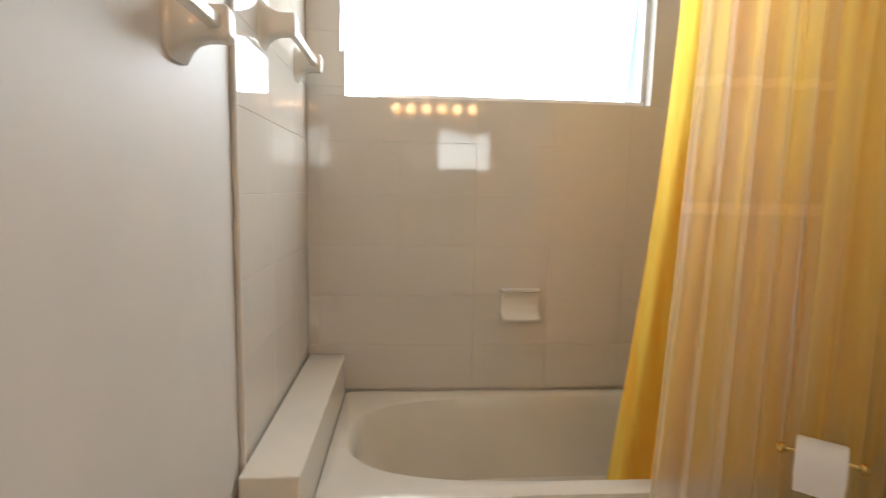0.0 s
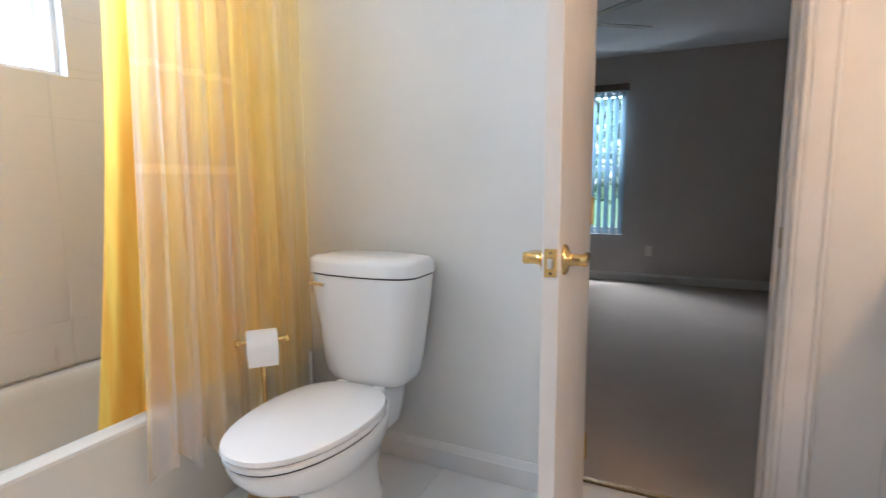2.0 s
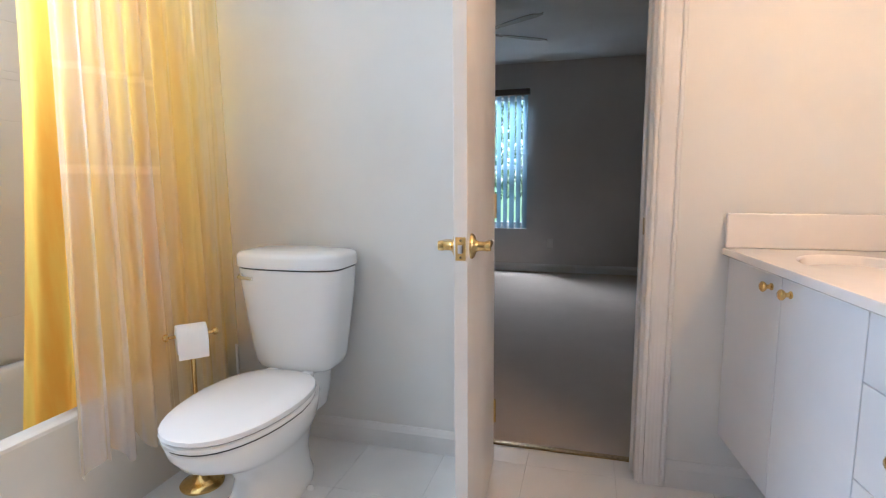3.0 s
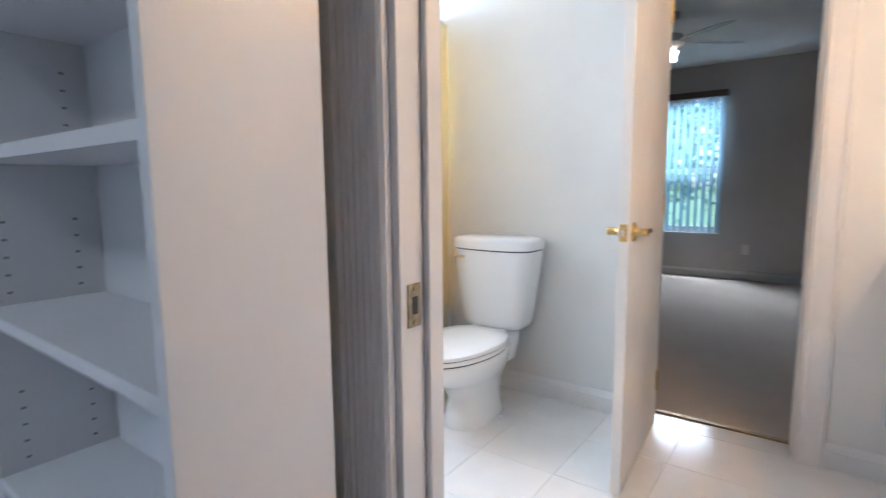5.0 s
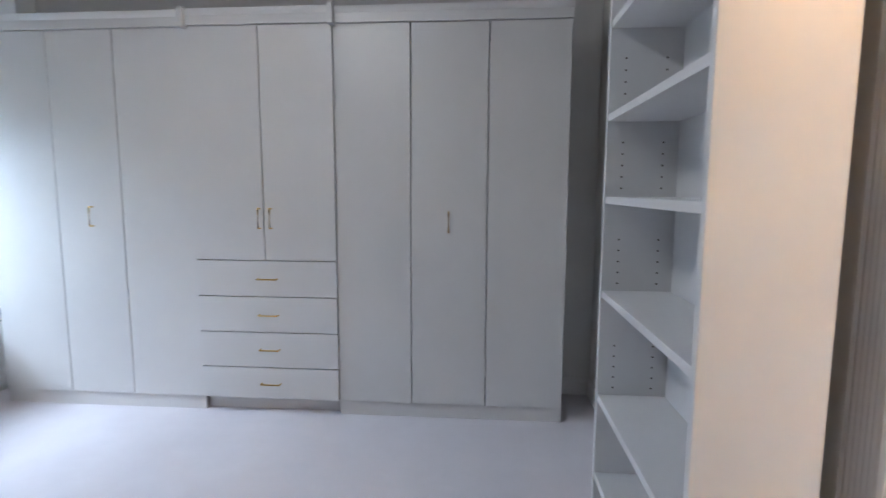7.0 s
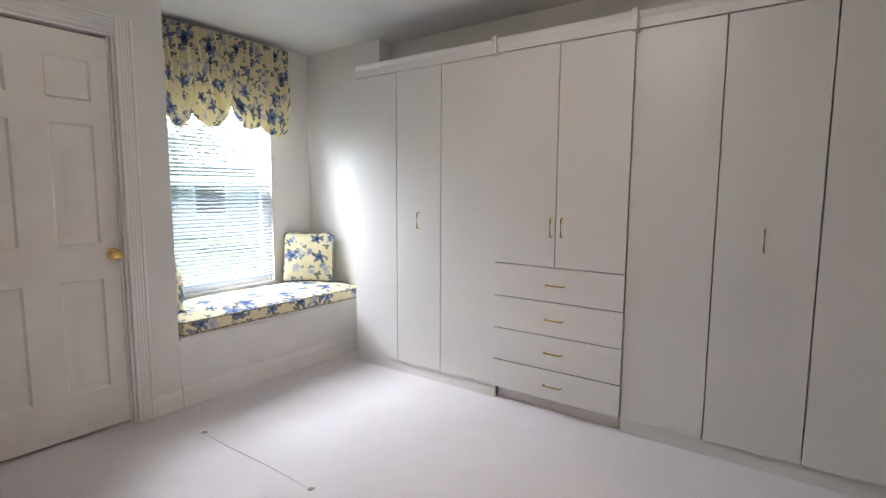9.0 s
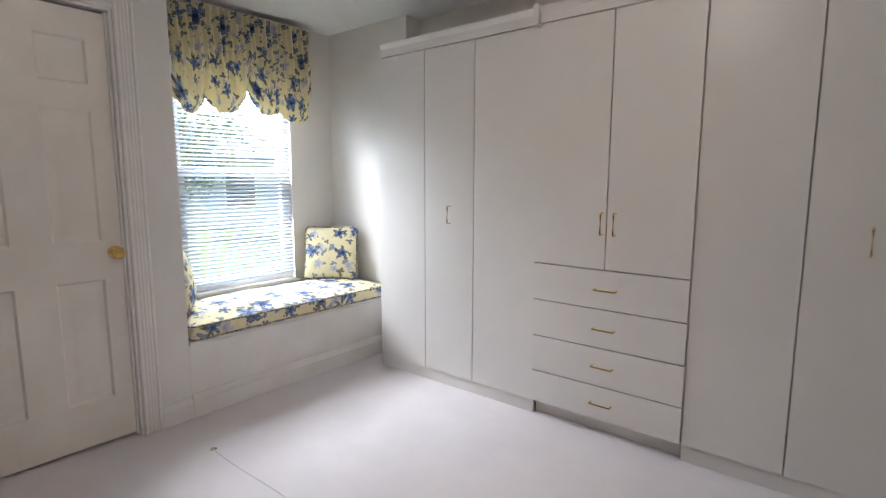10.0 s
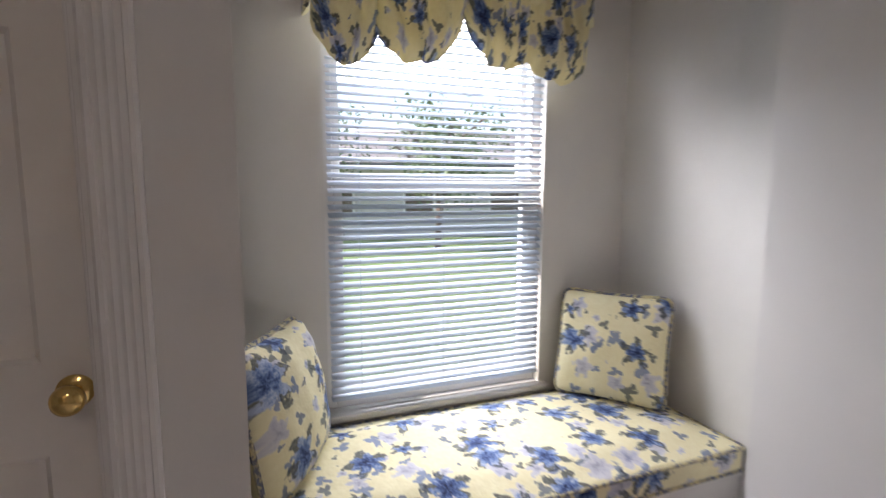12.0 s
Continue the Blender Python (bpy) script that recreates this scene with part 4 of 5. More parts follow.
# ---------- a seam and two dents in the carpet ----------
seam = bmesh.new()
bm_loft(seam, [[Vector((x, 0.545 + 0.004 * math.sin(x * 9) + dy, z)) for dy, z in ((-0.004, 0.0005), (0, 0.0035), (0.004, 0.0005))] for x in [-3.86 + 0.05 * k for k in range(17)]])
structure("carpet_seam", seam, carpet, "faint raised seam across the pale carpet", "carpet seam")
for x in (-3.87, -3.04):
    bm = bmesh.new()
    bm_lathe(bm, [(0.016, 0.0004), (0.014, 0.002), (0.004, 0.0012), (0.0, 0.001)], pose(x, 0.548, 0), 14)
    structure("carpet_dent", bm, piping_cloth, "small dark dent in the pale carpet", "carpet mark")


# ---------- bathtub, ledge and fittings ----------
TX0, TX1, TY0, TY1, TZ = -0.565, BE - 0.001, 1.318, BN - 0.012, 0.40


def superellipse(cx, cy, a, b, z, p, n=48):
    pts = []
    for i in range(n):
        t = 2 * math.pi * i / n
        c, s = math.cos(t), math.sin(t)
        pts.append(Vector((cx + a * math.copysign(abs(c) ** (2 / p), c), cy + b * math.copysign(abs(s) ** (2 / p), s), z)))
    return pts


def bathtub():
    root = thing("bathtub", (TX0 + TX1) / 2, TY0, 0, "built-in cream-white enamelled bathtub", "bathtub")
    inv = root.matrix_world.inverted()
    cx, cy, a, b = (TX0 + TX1) / 2, (TY0 + TY1) / 2, (TX1 - TX0) / 2, (TY1 - TY0) / 2
    n = 64
    bm = bmesh.new()
    rings = [superellipse(cx, cy, a, b, z, 60, n) for z in (0.0, 0.30)]
    rings.append(superellipse(cx, cy, a, b, TZ - 0.012, 60, n))
    rings.append(superellipse(cx, cy, a - 0.004, b - 0.004, TZ - 0.003, 50, n))
    rings.append(superellipse(cx, cy, a - 0.012, b - 0.012, TZ, 40, n))
    ia, ib = a - 0.062, b - 0.068
    cyi = cy + 0.005
    rings.append(superellipse(cx, cyi, ia + 0.012, ib + 0.012, TZ + 0.001, 3.4, n))
    rings.append(superellipse(cx, cyi, ia, ib, TZ - 0.008, 3.2, n))
    rings.append(superellipse(cx, cyi, ia - 0.015, ib - 0.012, TZ - 0.05, 3.1, n))
    rings.append(superellipse(cx, cyi, ia - 0.06, ib - 0.035, 0.16, 3.0, n))
    rings.append(superellipse(cx, cyi, ia - 0.10, ib - 0.06, 0.10, 2.9, n))
    rings.append(superellipse(cx, cyi, ia - 0.20, ib - 0.12, 0.085, 3.0, n))
    bm_loft(bm, rings)
    bm.transform(inv)
    part("shell", bm, tub_enamel, root, smooth=40)
    bm = bmesh.new()
    bm_lathe(bm, [(0.03, 0), (0.03, 0.004), (0.02, 0.006), (0.0, 0.006)], pose(TX1 - 0.35, cy, 0.088) )
    bm.transform(inv)
    part("drain", bm, chrome, root)


bathtub()
bm = bmesh.new()
bm_box(bm, PE + 0.011, 1.18, 0, TX0, BN - 0.011, 0.545, 0.004)
structure("tub_ledge", bm, tub_enamel, "cream-white tiled ledge at the end of the bathtub", "ledge")


def soap_dish():
    root = thing("soap_dish", 0.108, BN - 0.0065, 0.748, "white ceramic soap dish set into the tiled wall", "soap dish")
    bm = bmesh.new()
    prof = [(0, 0.050), (-0.006, 0.050), (-0.010, 0.030), (-0.012, 0.0), (-0.018, -0.024), (-0.036, -0.040), (-0.058, -0.043), (-0.066, -0.050), (-0.062, -0.060), (-0.03, -0.064), (0, -0.062)]
    bm_loft(bm, [[Vector((x, y * k, z)) for y, z in prof] for x, k in ((-0.076, 0.55), (-0.072, 0.85), (-0.06, 0.97), (-0.04, 1.0), (0.04, 1.0), (0.06, 0.97), (0.072, 0.85), (0.076, 0.55))])
    part("tray", bm, ceramic, root, smooth=50)
    bm = bmesh.new()
    prof = [(0, 0.060), (-0.020, 0.060), (-0.027, 0.056), (-0.027, 0.049), (-0.020, 0.045), (0, 0.046)]
    bm_loft(bm, [[Vector((x, y * k, z)) for y, z in prof] for x, k in ((-0.078, 0.6), (-0.072, 0.95), (-0.06, 1.0), (0.06, 1.0), (0.072, 0.95), (0.078, 0.6))])
    part("top_rim", bm, ceramic, root, smooth=50)


soap_dish()


def towel_bar(y0, y1, z):
    root = thing("towel_bar", PE, (y0 + y1) / 2, z, "cream ceramic towel bar with two flared brackets", "towel bar", "towel bars")
    h = (y1 - y0) / 2
    for y in (-h, h):
        bm = bmesh.new()
        rings = []
        for d, a in ((0.0, 0.060), (0.006, 0.061), (0.012, 0.054), (0.020, 0.043), (0.032, 0.034), (0.048, 0.029), (0.066, 0.028), (0.082, 0.029), (0.088, 0.026), (0.090, 0.018)):
            rings.append([Vector((d, y + q.x, q.y)) for q in superellipse(0, 0, a * 0.72, a, 0, 4.5, 24)])
        bm_loft(bm, rings)
        part("bracket", bm, ceramic, root, smooth=50)
    bm = bmesh.new()
    bm_box(bm, 0.058, -h + 0.012, -0.010, 0.078, h - 0.012, 0.010, 0.003)
    part("bar", bm, ceramic, root)


towel_bar(0.40, 0.975, 1.435)
towel_bar(1.47, 1.87, 1.585)


# ---------- shower curtain ----------
def drape(bm, line, z_top, z_bottom, amp_top, amp_bottom, folds, seed, hem=0.0, nu=150, nv=26, flare=0.0):
    """A hanging cloth along a line from (x0, y0) to (x1, y1), folds growing downward."""
    (x0, y0), (x1, y1) = line
    d = Vector((x1 - x0, y1 - y0, 0))
    n = Vector((-d.y, d.x, 0)).normalized()
    grid = []
    for i in range(nu + 1):
        u = i / nu
        row = []
        ph = folds * 2 * math.pi * (u + 0.05 * noise.noise(Vector((u * 5, seed, 0))))
        for j in range(nv + 1):
            v = j / nv
            amp = amp_top + (amp_bottom - amp_top) * v ** 0.7
            off = amp * (math.sin(ph + 0.5 * noise.noise(Vector((u * 4, v * 1.5, seed)))) + 0.35 * math.sin(2.3 * ph + 1.0 + v))
            p = Vector((x0, y0, 0)) + d * u + n * off
            p.x -= flare * v ** 1.6 * (1 - u) ** 1.5
            zb = z_bottom + hem * noise.noise(Vector((u * 9, seed, 4)))
            p.z = z_top + (zb - z_top) * v
            row.append(bm.verts.new(p))
        grid.append(row)
    for i in range(nu):
        for j in range(nv):
            bm.faces.new((grid[i][j], grid[i + 1][j], grid[i + 1][j + 1], grid[i][j + 1]))


curtain = thing("shower_curtain", 0.72, 1.40, 2.05, "sheer white and golden yellow shower curtain drawn to the wall", "shower curtain")
inv = curtain.matrix_world.inverted()
bm = bmesh.new()
drape(bm, ((0.37, 1.43), (1.072, 1.455)), 1.955, 0.30, 0.020, 0.030, 6.0, 2.0, flare=0.13)
bm.transform(inv)
part("liner", bm, liner_cloth, curtain, "golden yellow liner hanging into the tub", 80)
bm = bmesh.new()
drape(bm, ((0.335, 1.268), (0.665, 1.272)), 1.955, 0.235, 0.016, 0.026, 4.5, 7.0, hem=0.06, flare=0.06)
bm.transform(inv)
part("sheer", bm, sheer_cloth, curtain, "sheer white outer curtain with embroidered bands", 80)
# wall end of the sheer; the liner's backlit glow is in its colour
bm = bmesh.new()
drape(bm, ((0.655, 1.280), (1.035, 1.288)), 1.955, 0.27, 0.012, 0.018, 4.0, 11.0, hem=0.04)
bm.transform(inv)
part("golden_sheer", bm, lit_sheer_cloth, curtain, "sheer wall end of the curtain, tinted gold for the lit liner behind", 80)
rod = thing("curtain_rod", 0.18, 1.37, 1.985, "white shower curtain rod between two walls", "curtain rod")
bm = bmesh.new()
bm_tube(bm, [(PE - 0.18 + 0.002, 0, 0), (BE - 0.18 - 0.002, 0, 0)], 0.0125, 14)
part("tube", bm, chrome, rod)
for x in (PE - 0.18 + 0.002, BE - 0.18 - 0.02):
    bm = bmesh.new()
    bm_cyl(bm, 0.028, 0.016, pose(x + 0.009, 0, 0, 0, 90), 18)
    part("flange", bm, chrome, rod)
for i in range(12):
    bm = bmesh.new()
    x = 0.20 + i * 0.055
    bm_tube(bm, [(x, 0.022 * math.cos(a), -0.008 + 0.024 * math.sin(a)) for a in (k * math.pi / 6 for k in range(13))], 0.002, 6)
    part("ring", bm, chrome, rod)


# ---------- toilet ----------
def egg(cx, cy, back, front_len, half, z, n=40, p=2.2, taper=0.16):
    """Elongated outline: rounded front towards -x, squarer back."""
    pts = []
    for i in range(n):
        t = 2 * math.pi * i / n
        c, s = math.cos(t), math.sin(t)
        if c < 0:
            x = cx + front_len * -abs(c) ** (2 / p)
            y = cy + half * math.copysign(abs(s) ** (2 / p), s)
        else:
            x = cx + back * abs(c) ** (2 / 3.2)
            y = cy + half * math.copysign(abs(s) ** (2 / 2.4), s) * (1 - taper * c ** 0.8)
        pts.append(Vector((x, y, z)))
    return pts


def bowed(cx, cy, a, b, z, p):
    """Rounded rectangle whose front face bulges gently towards -x."""
    out = superellipse(cx, cy, a, b, z, p, 56)
    for q in out:
        if q.x < cx:
            q.x -= 0.022 * (1 - ((q.y - cy) / b) ** 2) * (cx - q.x) / a
    return out


def toilet():
    cy = 0.895
    root = thing("toilet", 0.70, cy, 0, "white porcelain two-piece toilet with the lid closed", "toilet")
    inv = root.matrix_world.inverted()

    def add(nm, bm, mat=porcelain, lb="", sm=50):
        bm.transform(inv)
        return part(nm, bm, mat, root, lb, sm)

    bm = bmesh.new()
    rings = [egg(0.67, cy, 0.20, 0.185, 0.118, 0.0), egg(0.67, cy, 0.20, 0.185, 0.118, 0.026), egg(0.675, cy, 0.19, 0.168, 0.102, 0.055), egg(0.68, cy, 0.19, 0.155, 0.092, 0.12),
             egg(0.67, cy, 0.21, 0.180, 0.105, 0.18), egg(0.64, cy, 0.24, 0.235, 0.133, 0.225), egg(0.61, cy, 0.27, 0.295, 0.164, 0.275), egg(0.60, cy, 0.28, 0.32, 0.178, 0.32), egg(0.60, cy, 0.28, 0.328, 0.184, 0.348), egg(0.60, cy, 0.28, 0.322, 0.180, 0.356)]
    bm_loft(bm, rings)
    add("bowl", bm)
    bm = bmesh.new()
    bm_loft(bm, [egg(0.60, cy, 0.215, 0.330, 0.186, 0.361), egg(0.60, cy, 0.22, 0.336, 0.190, 0.366), egg(0.60, cy, 0.22, 0.336, 0.190, 0.376), egg(0.60, cy, 0.215, 0.330, 0.186, 0.380)])
    seat = add("seat", bm)
    bm = bmesh.new()
    bm_loft(bm, [egg(0.60, cy, 0.222, 0.336, 0.190, 0.385), egg(0.60, cy, 0.226, 0.341, 0.193, 0.391), egg(0.60, cy, 0.222, 0.338, 0.190, 0.401), egg(0.60, cy, 0.19, 0.305, 0.165, 0.409), egg(0.60, cy, 0.12, 0.2, 0.10, 0.413)])
    add("lid", bm)
    for z in (0.3585, 0.3825):
        bm = bmesh.new()
        bm_loft(bm, [egg(0.60, cy, 0.205, 0.327, 0.184, z - 0.003), egg(0.60, cy, 0.205, 0.327, 0.184, z + 0.003)])
        add("bumper_gap", bm, rubber)
    # deck under the tank, tank, tank lid
    bm = bmesh.new()
    rings = [superellipse(0.90, cy + 0.008, 0.11, h, z, 4, 40) for z, h in ((0.22, 0.08), (0.30, 0.098), (0.37, 0.106), (0.3845, 0.10))]
    bm_loft(bm, rings)
    add("deck", bm)
    bm = bmesh.new()
    prof = [(0.385, 0.062, 0.128), (0.389, 0.078, 0.148), (0.400, 0.089, 0.160), (0.425, 0.096, 0.169), (0.50, 0.101, 0.181), (0.60, 0.106, 0.195), (0.70, 0.110, 0.209), (0.775, 0.112, 0.217), (0.782, 0.112, 0.217)]
    bm_loft(bm, [bowed(0.935, cy + 0.013, a, b, z, 5.0) for z, a, b in prof])
    add("tank", bm)
    bm = bmesh.new()
    bm_loft(bm, [bowed(0.935, cy + 0.013, a, b, z, 5.0) for z, a, b in ((0.782, 0.108, 0.213), (0.788, 0.108, 0.213))])
    add("gasket", bm, rubber)
    bm = bmesh.new()
    prof = [(0.788, 0.115, 0.220), (0.791, 0.119, 0.224), (0.826, 0.119, 0.224), (0.838, 0.115, 0.220), (0.846, 0.102, 0.207), (0.852, 0.06, 0.15)]
    bm_loft(bm, [bowed(0.933, cy + 0.013, a, b, z, 4.6) for z, a, b in prof])
    add("tank_lid", bm)
    bm = bmesh.new()
    bm_lathe(bm, [(0.013, 0), (0.013, 0.006), (0.009, 0.012), (0.0, 0.013)], pose(0.825, cy + 0.19, 0.752, 0, -90, 0), 16)
    lev = [(0.811, cy + 0.195, 0.752), (0.806, cy + 0.17, 0.751), (0.807, cy + 0.13, 0.748)]
    bm_tube(bm, lev, 0.0065, 8)
    add("flush_lever", bm, chrome, "brushed metal flush lever")
    for s in (-1, 1):
        bm = bmesh.new()
        bm_lathe(bm, [(0.014, 0), (0.014, 0.006), (0.008, 0.014), (0.0, 0.016)], pose(0.72, cy + s * 0.128, 0.0), 14)
        add("bolt_cap", bm)
        bm = bmesh.new()
        bm_box(bm, 0.80, cy + s * 0.075 - 0.022, 0.378, 0.835, cy + s * 0.075 + 0.022, 0.402, 0.006)
        add("hinge", bm)
    bm = bmesh.new()
    bm_tube(bm, [(BE - 0.002, cy + 0.22, 0.16), (1.02, cy + 0.22, 0.16), (1.0, cy + 0.21, 0.2), (0.97, cy + 0.17, 0.38)], 0.006, 8)
    bm_lathe(bm, [(0.02, 0), (0.02, 0.004), (0.0, 0.005)], pose(BE - 0.001, cy + 0.22, 0.16, 0, -90, 0), 14)
    add("supply_line", bm, chrome)


toilet()


# ---------- paper stand and brush ----------
def paper_stand():
    x, y = 0.645, 1.172
    root = thing("toilet_paper_stand", x, y, 0, "brass floor stand holding a toilet paper roll", "paper stand", turn=-42)
    bm = bmesh.new()
    bm_lathe(bm, [(0.075, 0), (0.077, 0.008), (0.07, 0.016), (0.055, 0.022), (0.035, 0.032), (0.018, 0.05), (0.011, 0.06), (0.0, 0.061)], Matrix(), 32)
    part("base", bm, brass, root, smooth=50)
    bm = bmesh.new()
    bm_tube(bm, [(0, 0, 0.055), (0, 0, 0.558)], 0.008, 12)
    part("stem", bm, brass, root)
    bm = bmesh.new()
    bm_tube(bm, [(-0.075, 0, 0.571), (0.075, 0, 0.571)], 0.006, 10)
    for s in (-1, 1):
        bm_lathe(bm, [(0.006, 0), (0.012, 0.004), (0.014, 0.010), (0.010, 0.018), (0.0, 0.021)], pose(s * 0.07, 0, 0.571, 0, s * 90, 0), 14)
    part("arm", bm, brass, root)
    roll = thing("toilet_paper_roll", x, y, 0.558, "full white toilet paper roll on a brass stand", "toilet paper", turn=-42)
    bm = bmesh.new()
    rings = []
    seg = 36
    prof = [(0.021, -0.05), (0.05, -0.05), (0.0525, -0.047), (0.0525, 0.047), (0.05, 0.05), (0.021, 0.05), (0.021, -0.05)]
    for r, h in prof:
        rings.append([Vector((h, r * math.cos(2 * math.pi * k / seg), r * math.sin(2 * math.pi * k / seg))) for k in range(seg)])
    bm_loft(bm, rings, False, False)
    part("paper_body", bm, paper, roll)
    bm = bmesh.new()
    pts = [(-0.048, -0.053, 0.0), (-0.048, -0.0545, -0.03), (-0.048, -0.054, -0.06)]
    bm_loft(bm, [[Vector((s, y + d, z)) for s in (-0.048, 0.048) for d in ((0, 0.001) if s < 0 else (0.001, 0))] for _, y, z in pts])
    part("loose_end", bm, paper, roll)


paper_stand()
brush = thing("toilet_brush", 0.985, 1.255, 0, "slim white toilet brush in a round holder", "toilet brush")
bm = bmesh.new()
bm_lathe(bm, [(0.045, 0), (0.05, 0.01), (0.046, 0.1), (0.05, 0.13), (0.04, 0.135), (0, 0.136)], Matrix(), 20)
part("holder", bm, porcelain, brush)
bm = bmesh.new()
bm_tube(bm, [(0, 0, 0.13), (0, 0, 0.42)], 0.007, 10)
part("stick", bm, porcelain, brush)


# ---------- open door between bathroom and bedroom ----------
def flat_panel_door():
    hinge = Vector((BE - 0.012, DOOR_E[1] - 0.03, 0.012))
    tip = Vector((0.405, 0.124, 0.012))
    turn = math.degrees(math.atan2(tip.y - hinge.y, tip.x - hinge.x))
    length = (tip - hinge).length
    root = thing("door", hinge.x, hinge.y, hinge.z, "open white flush door with brass lever handles", "door", turn=turn)
    # local x runs from hinge to latch edge; y is thickness
    bm = bmesh.new()
    bm_box(bm, 0, -0.0175, 0, length, 0.0175, 2.02, 0.002)
    part("leaf", bm, door_paint, root)
    zc = 0.928
    bm = bmesh.new()
    bm_box(bm, length, -0.0127, zc - 0.029, length + 0.0016, 0.0127, zc + 0.029, 0.0006)
    face = part("latch_plate", bm, brass, root, "brass latch plate on the door edge")
    bm = bmesh.new()
    bm_box(bm, length, -0.006, zc - 0.011, length + 0.011, 0.006, zc + 0.011, 0.002)
    part("latch_bolt", bm, chrome, face)
    bm = bmesh.new()
    for z in (zc - 0.021, zc + 0.021):
        bm_cyl(bm, 0.0032, 0.001, pose(length + 0.0018, 0, z, 0, 90, 0), 10)
    part("screws", bm, old_brass, face)
    for s in (-1, 1):
        bm = bmesh.new()
        bm_lathe(bm, [(0.033, 0), (0.033, 0.004), (0.028, 0.009), (0.016, 0.013), (0.0125, 0.02), (0.0115, 0.04), (0.0, 0.042)], pose(length - 0.06, s * 0.0175, zc, -90 * s, 0, 0), 26)
        rose = part("rose", bm, brass, root, "round brass lever rose", 50)
        bm = bmesh.new()
        y = s * 0.055
        pts = [(length - 0.06, y, zc), (length - 0.075, y + s * 0.004, zc), (length - 0.10, y + s * 0.006, zc + 0.003), (length - 0.13, y + s * 0.004, zc + 0.002), (length - 0.158, y, zc - 0.003), (length - 0.168, y - s * 0.004, zc - 0.006)]
        rs = [0.0115, 0.0105, 0.009, 0.0085, 0.0095, 0.006]
        rings = [[Vector((x + 0, yy + r * math.cos(a), z + r * 0.9 * math.sin(a))) for a in (2 * math.pi * k / 12 for k in range(12))] for (x, yy, z), r in zip(pts, rs)]
        bm_loft(bm, rings)
        bm_lathe(bm, [(0.0115, 0), (0.0135, 0.006), (0.0125, 0.016), (0.0, 0.018)], pose(length - 0.06, s * 0.052, zc, -90 * s, 0, 0), 20)
        part("lever", bm, brass, rose, "curved polished brass lever")
    for z in (0.2, 1.0, 1.8):
        bm = bmesh.new()
        bm_cyl(bm, 0.006, 0.09, pose(-0.004, 0.02, z), 12)
        part("hinge", bm, brass, root)
    return root


flat_panel_door()


# ---------- vanity ----------
VF, VZ, VB = -0.632, 0.872, 0.22


def cabinet_knob(parent, x, z, y):
    bm = bmesh.new()
    bm_lathe(bm, [(0.010, 0), (0.010, 0.003), (0.006, 0.006), (0.006, 0.014), (0.011, 0.017), (0.0145, 0.022), (0.0145, 0.026), (0.010, 0.030), (0.0, 0.032)], pose(x, y, z, -90, 0, 0), 20)
    return part("knob", bm, brass, parent, "small polished brass knob", 50)


def vanity_cabinet():
    root = thing("vanity_cabinet", 0.19, BS, 0, "white wall-hung vanity cabinet with brass knobs", "vanity cabinet")
    inv = root.matrix_world.inverted()

    def add(nm, boxes, mat=vanity_white, parent=root, bevel=0.001):
        bm = bmesh.new()
        for b in boxes:
            bm_box(bm, *b, bevel)
        bm.transform(inv)
        return part(nm, bm, mat, parent)

    x0, x1 = PE + 0.002, BE - 0.002
    add("body", [(x0, BS + 0.002, VB, x1, VF - 0.020, VB + 0.018), (x0, BS + 0.002, VB + 0.018, x0 + 0.018, VF - 0.020, VZ - 0.02), (x1 - 0.018, BS + 0.002, VB + 0.018, x1, VF - 0.020, VZ - 0.02), (x0 + 0.018, BS + 0.002, VB + 0.018, x1 - 0.018, BS + 0.01, VZ - 0.02),
                 (x0 + 0.018, VF - 0.036, VZ - 0.05, x1 - 0.018, VF - 0.020, VZ - 0.02), (0.35, VF - 0.036, VB + 0.018, 0.37, VF - 0.020, VZ - 0.05), (0.08, VF - 0.036, VB + 0.018, 0.10, VF - 0.020, VZ - 0.05)])
    add("gap_shadow_board", [(x0 + 0.018, VF - 0.052, VB + 0.018, x1 - 0.018, VF - 0.040, VZ - 0.05)], dark_gap)

    def panel(nm, a, b, z0, z1, kx, kz):
        g = 0.0016
        d = add(nm, [(a + g, VF - 0.019, z0 + g, b - g, VF, z1 - g)], bevel=0.0015)
        cabinet_knob(d, kx - 0.19, kz, VF - BS)
        return d

    top = VZ - 0.022
    panel("door", 0.71, x1, VB, top, 0.765, 0.81)
    panel("door", 0.36, 0.71, VB, top, 0.66, 0.81)
    panel("drawer_front", 0.09, 0.36, 0.70, top, 0.225, 0.785)
    panel("drawer_front", 0.09, 0.36, 0.495, 0.70, 0.225, 0.60)
    panel("drawer_front", 0.09, 0.36, VB, 0.495, 0.225, 0.40)
    panel("door", -0.31, 0.09, VB, top, -0.265, 0.80)
    panel("door", x0, -0.31, VB, top, -0.36, 0.80)
    return root


vanity_cabinet()


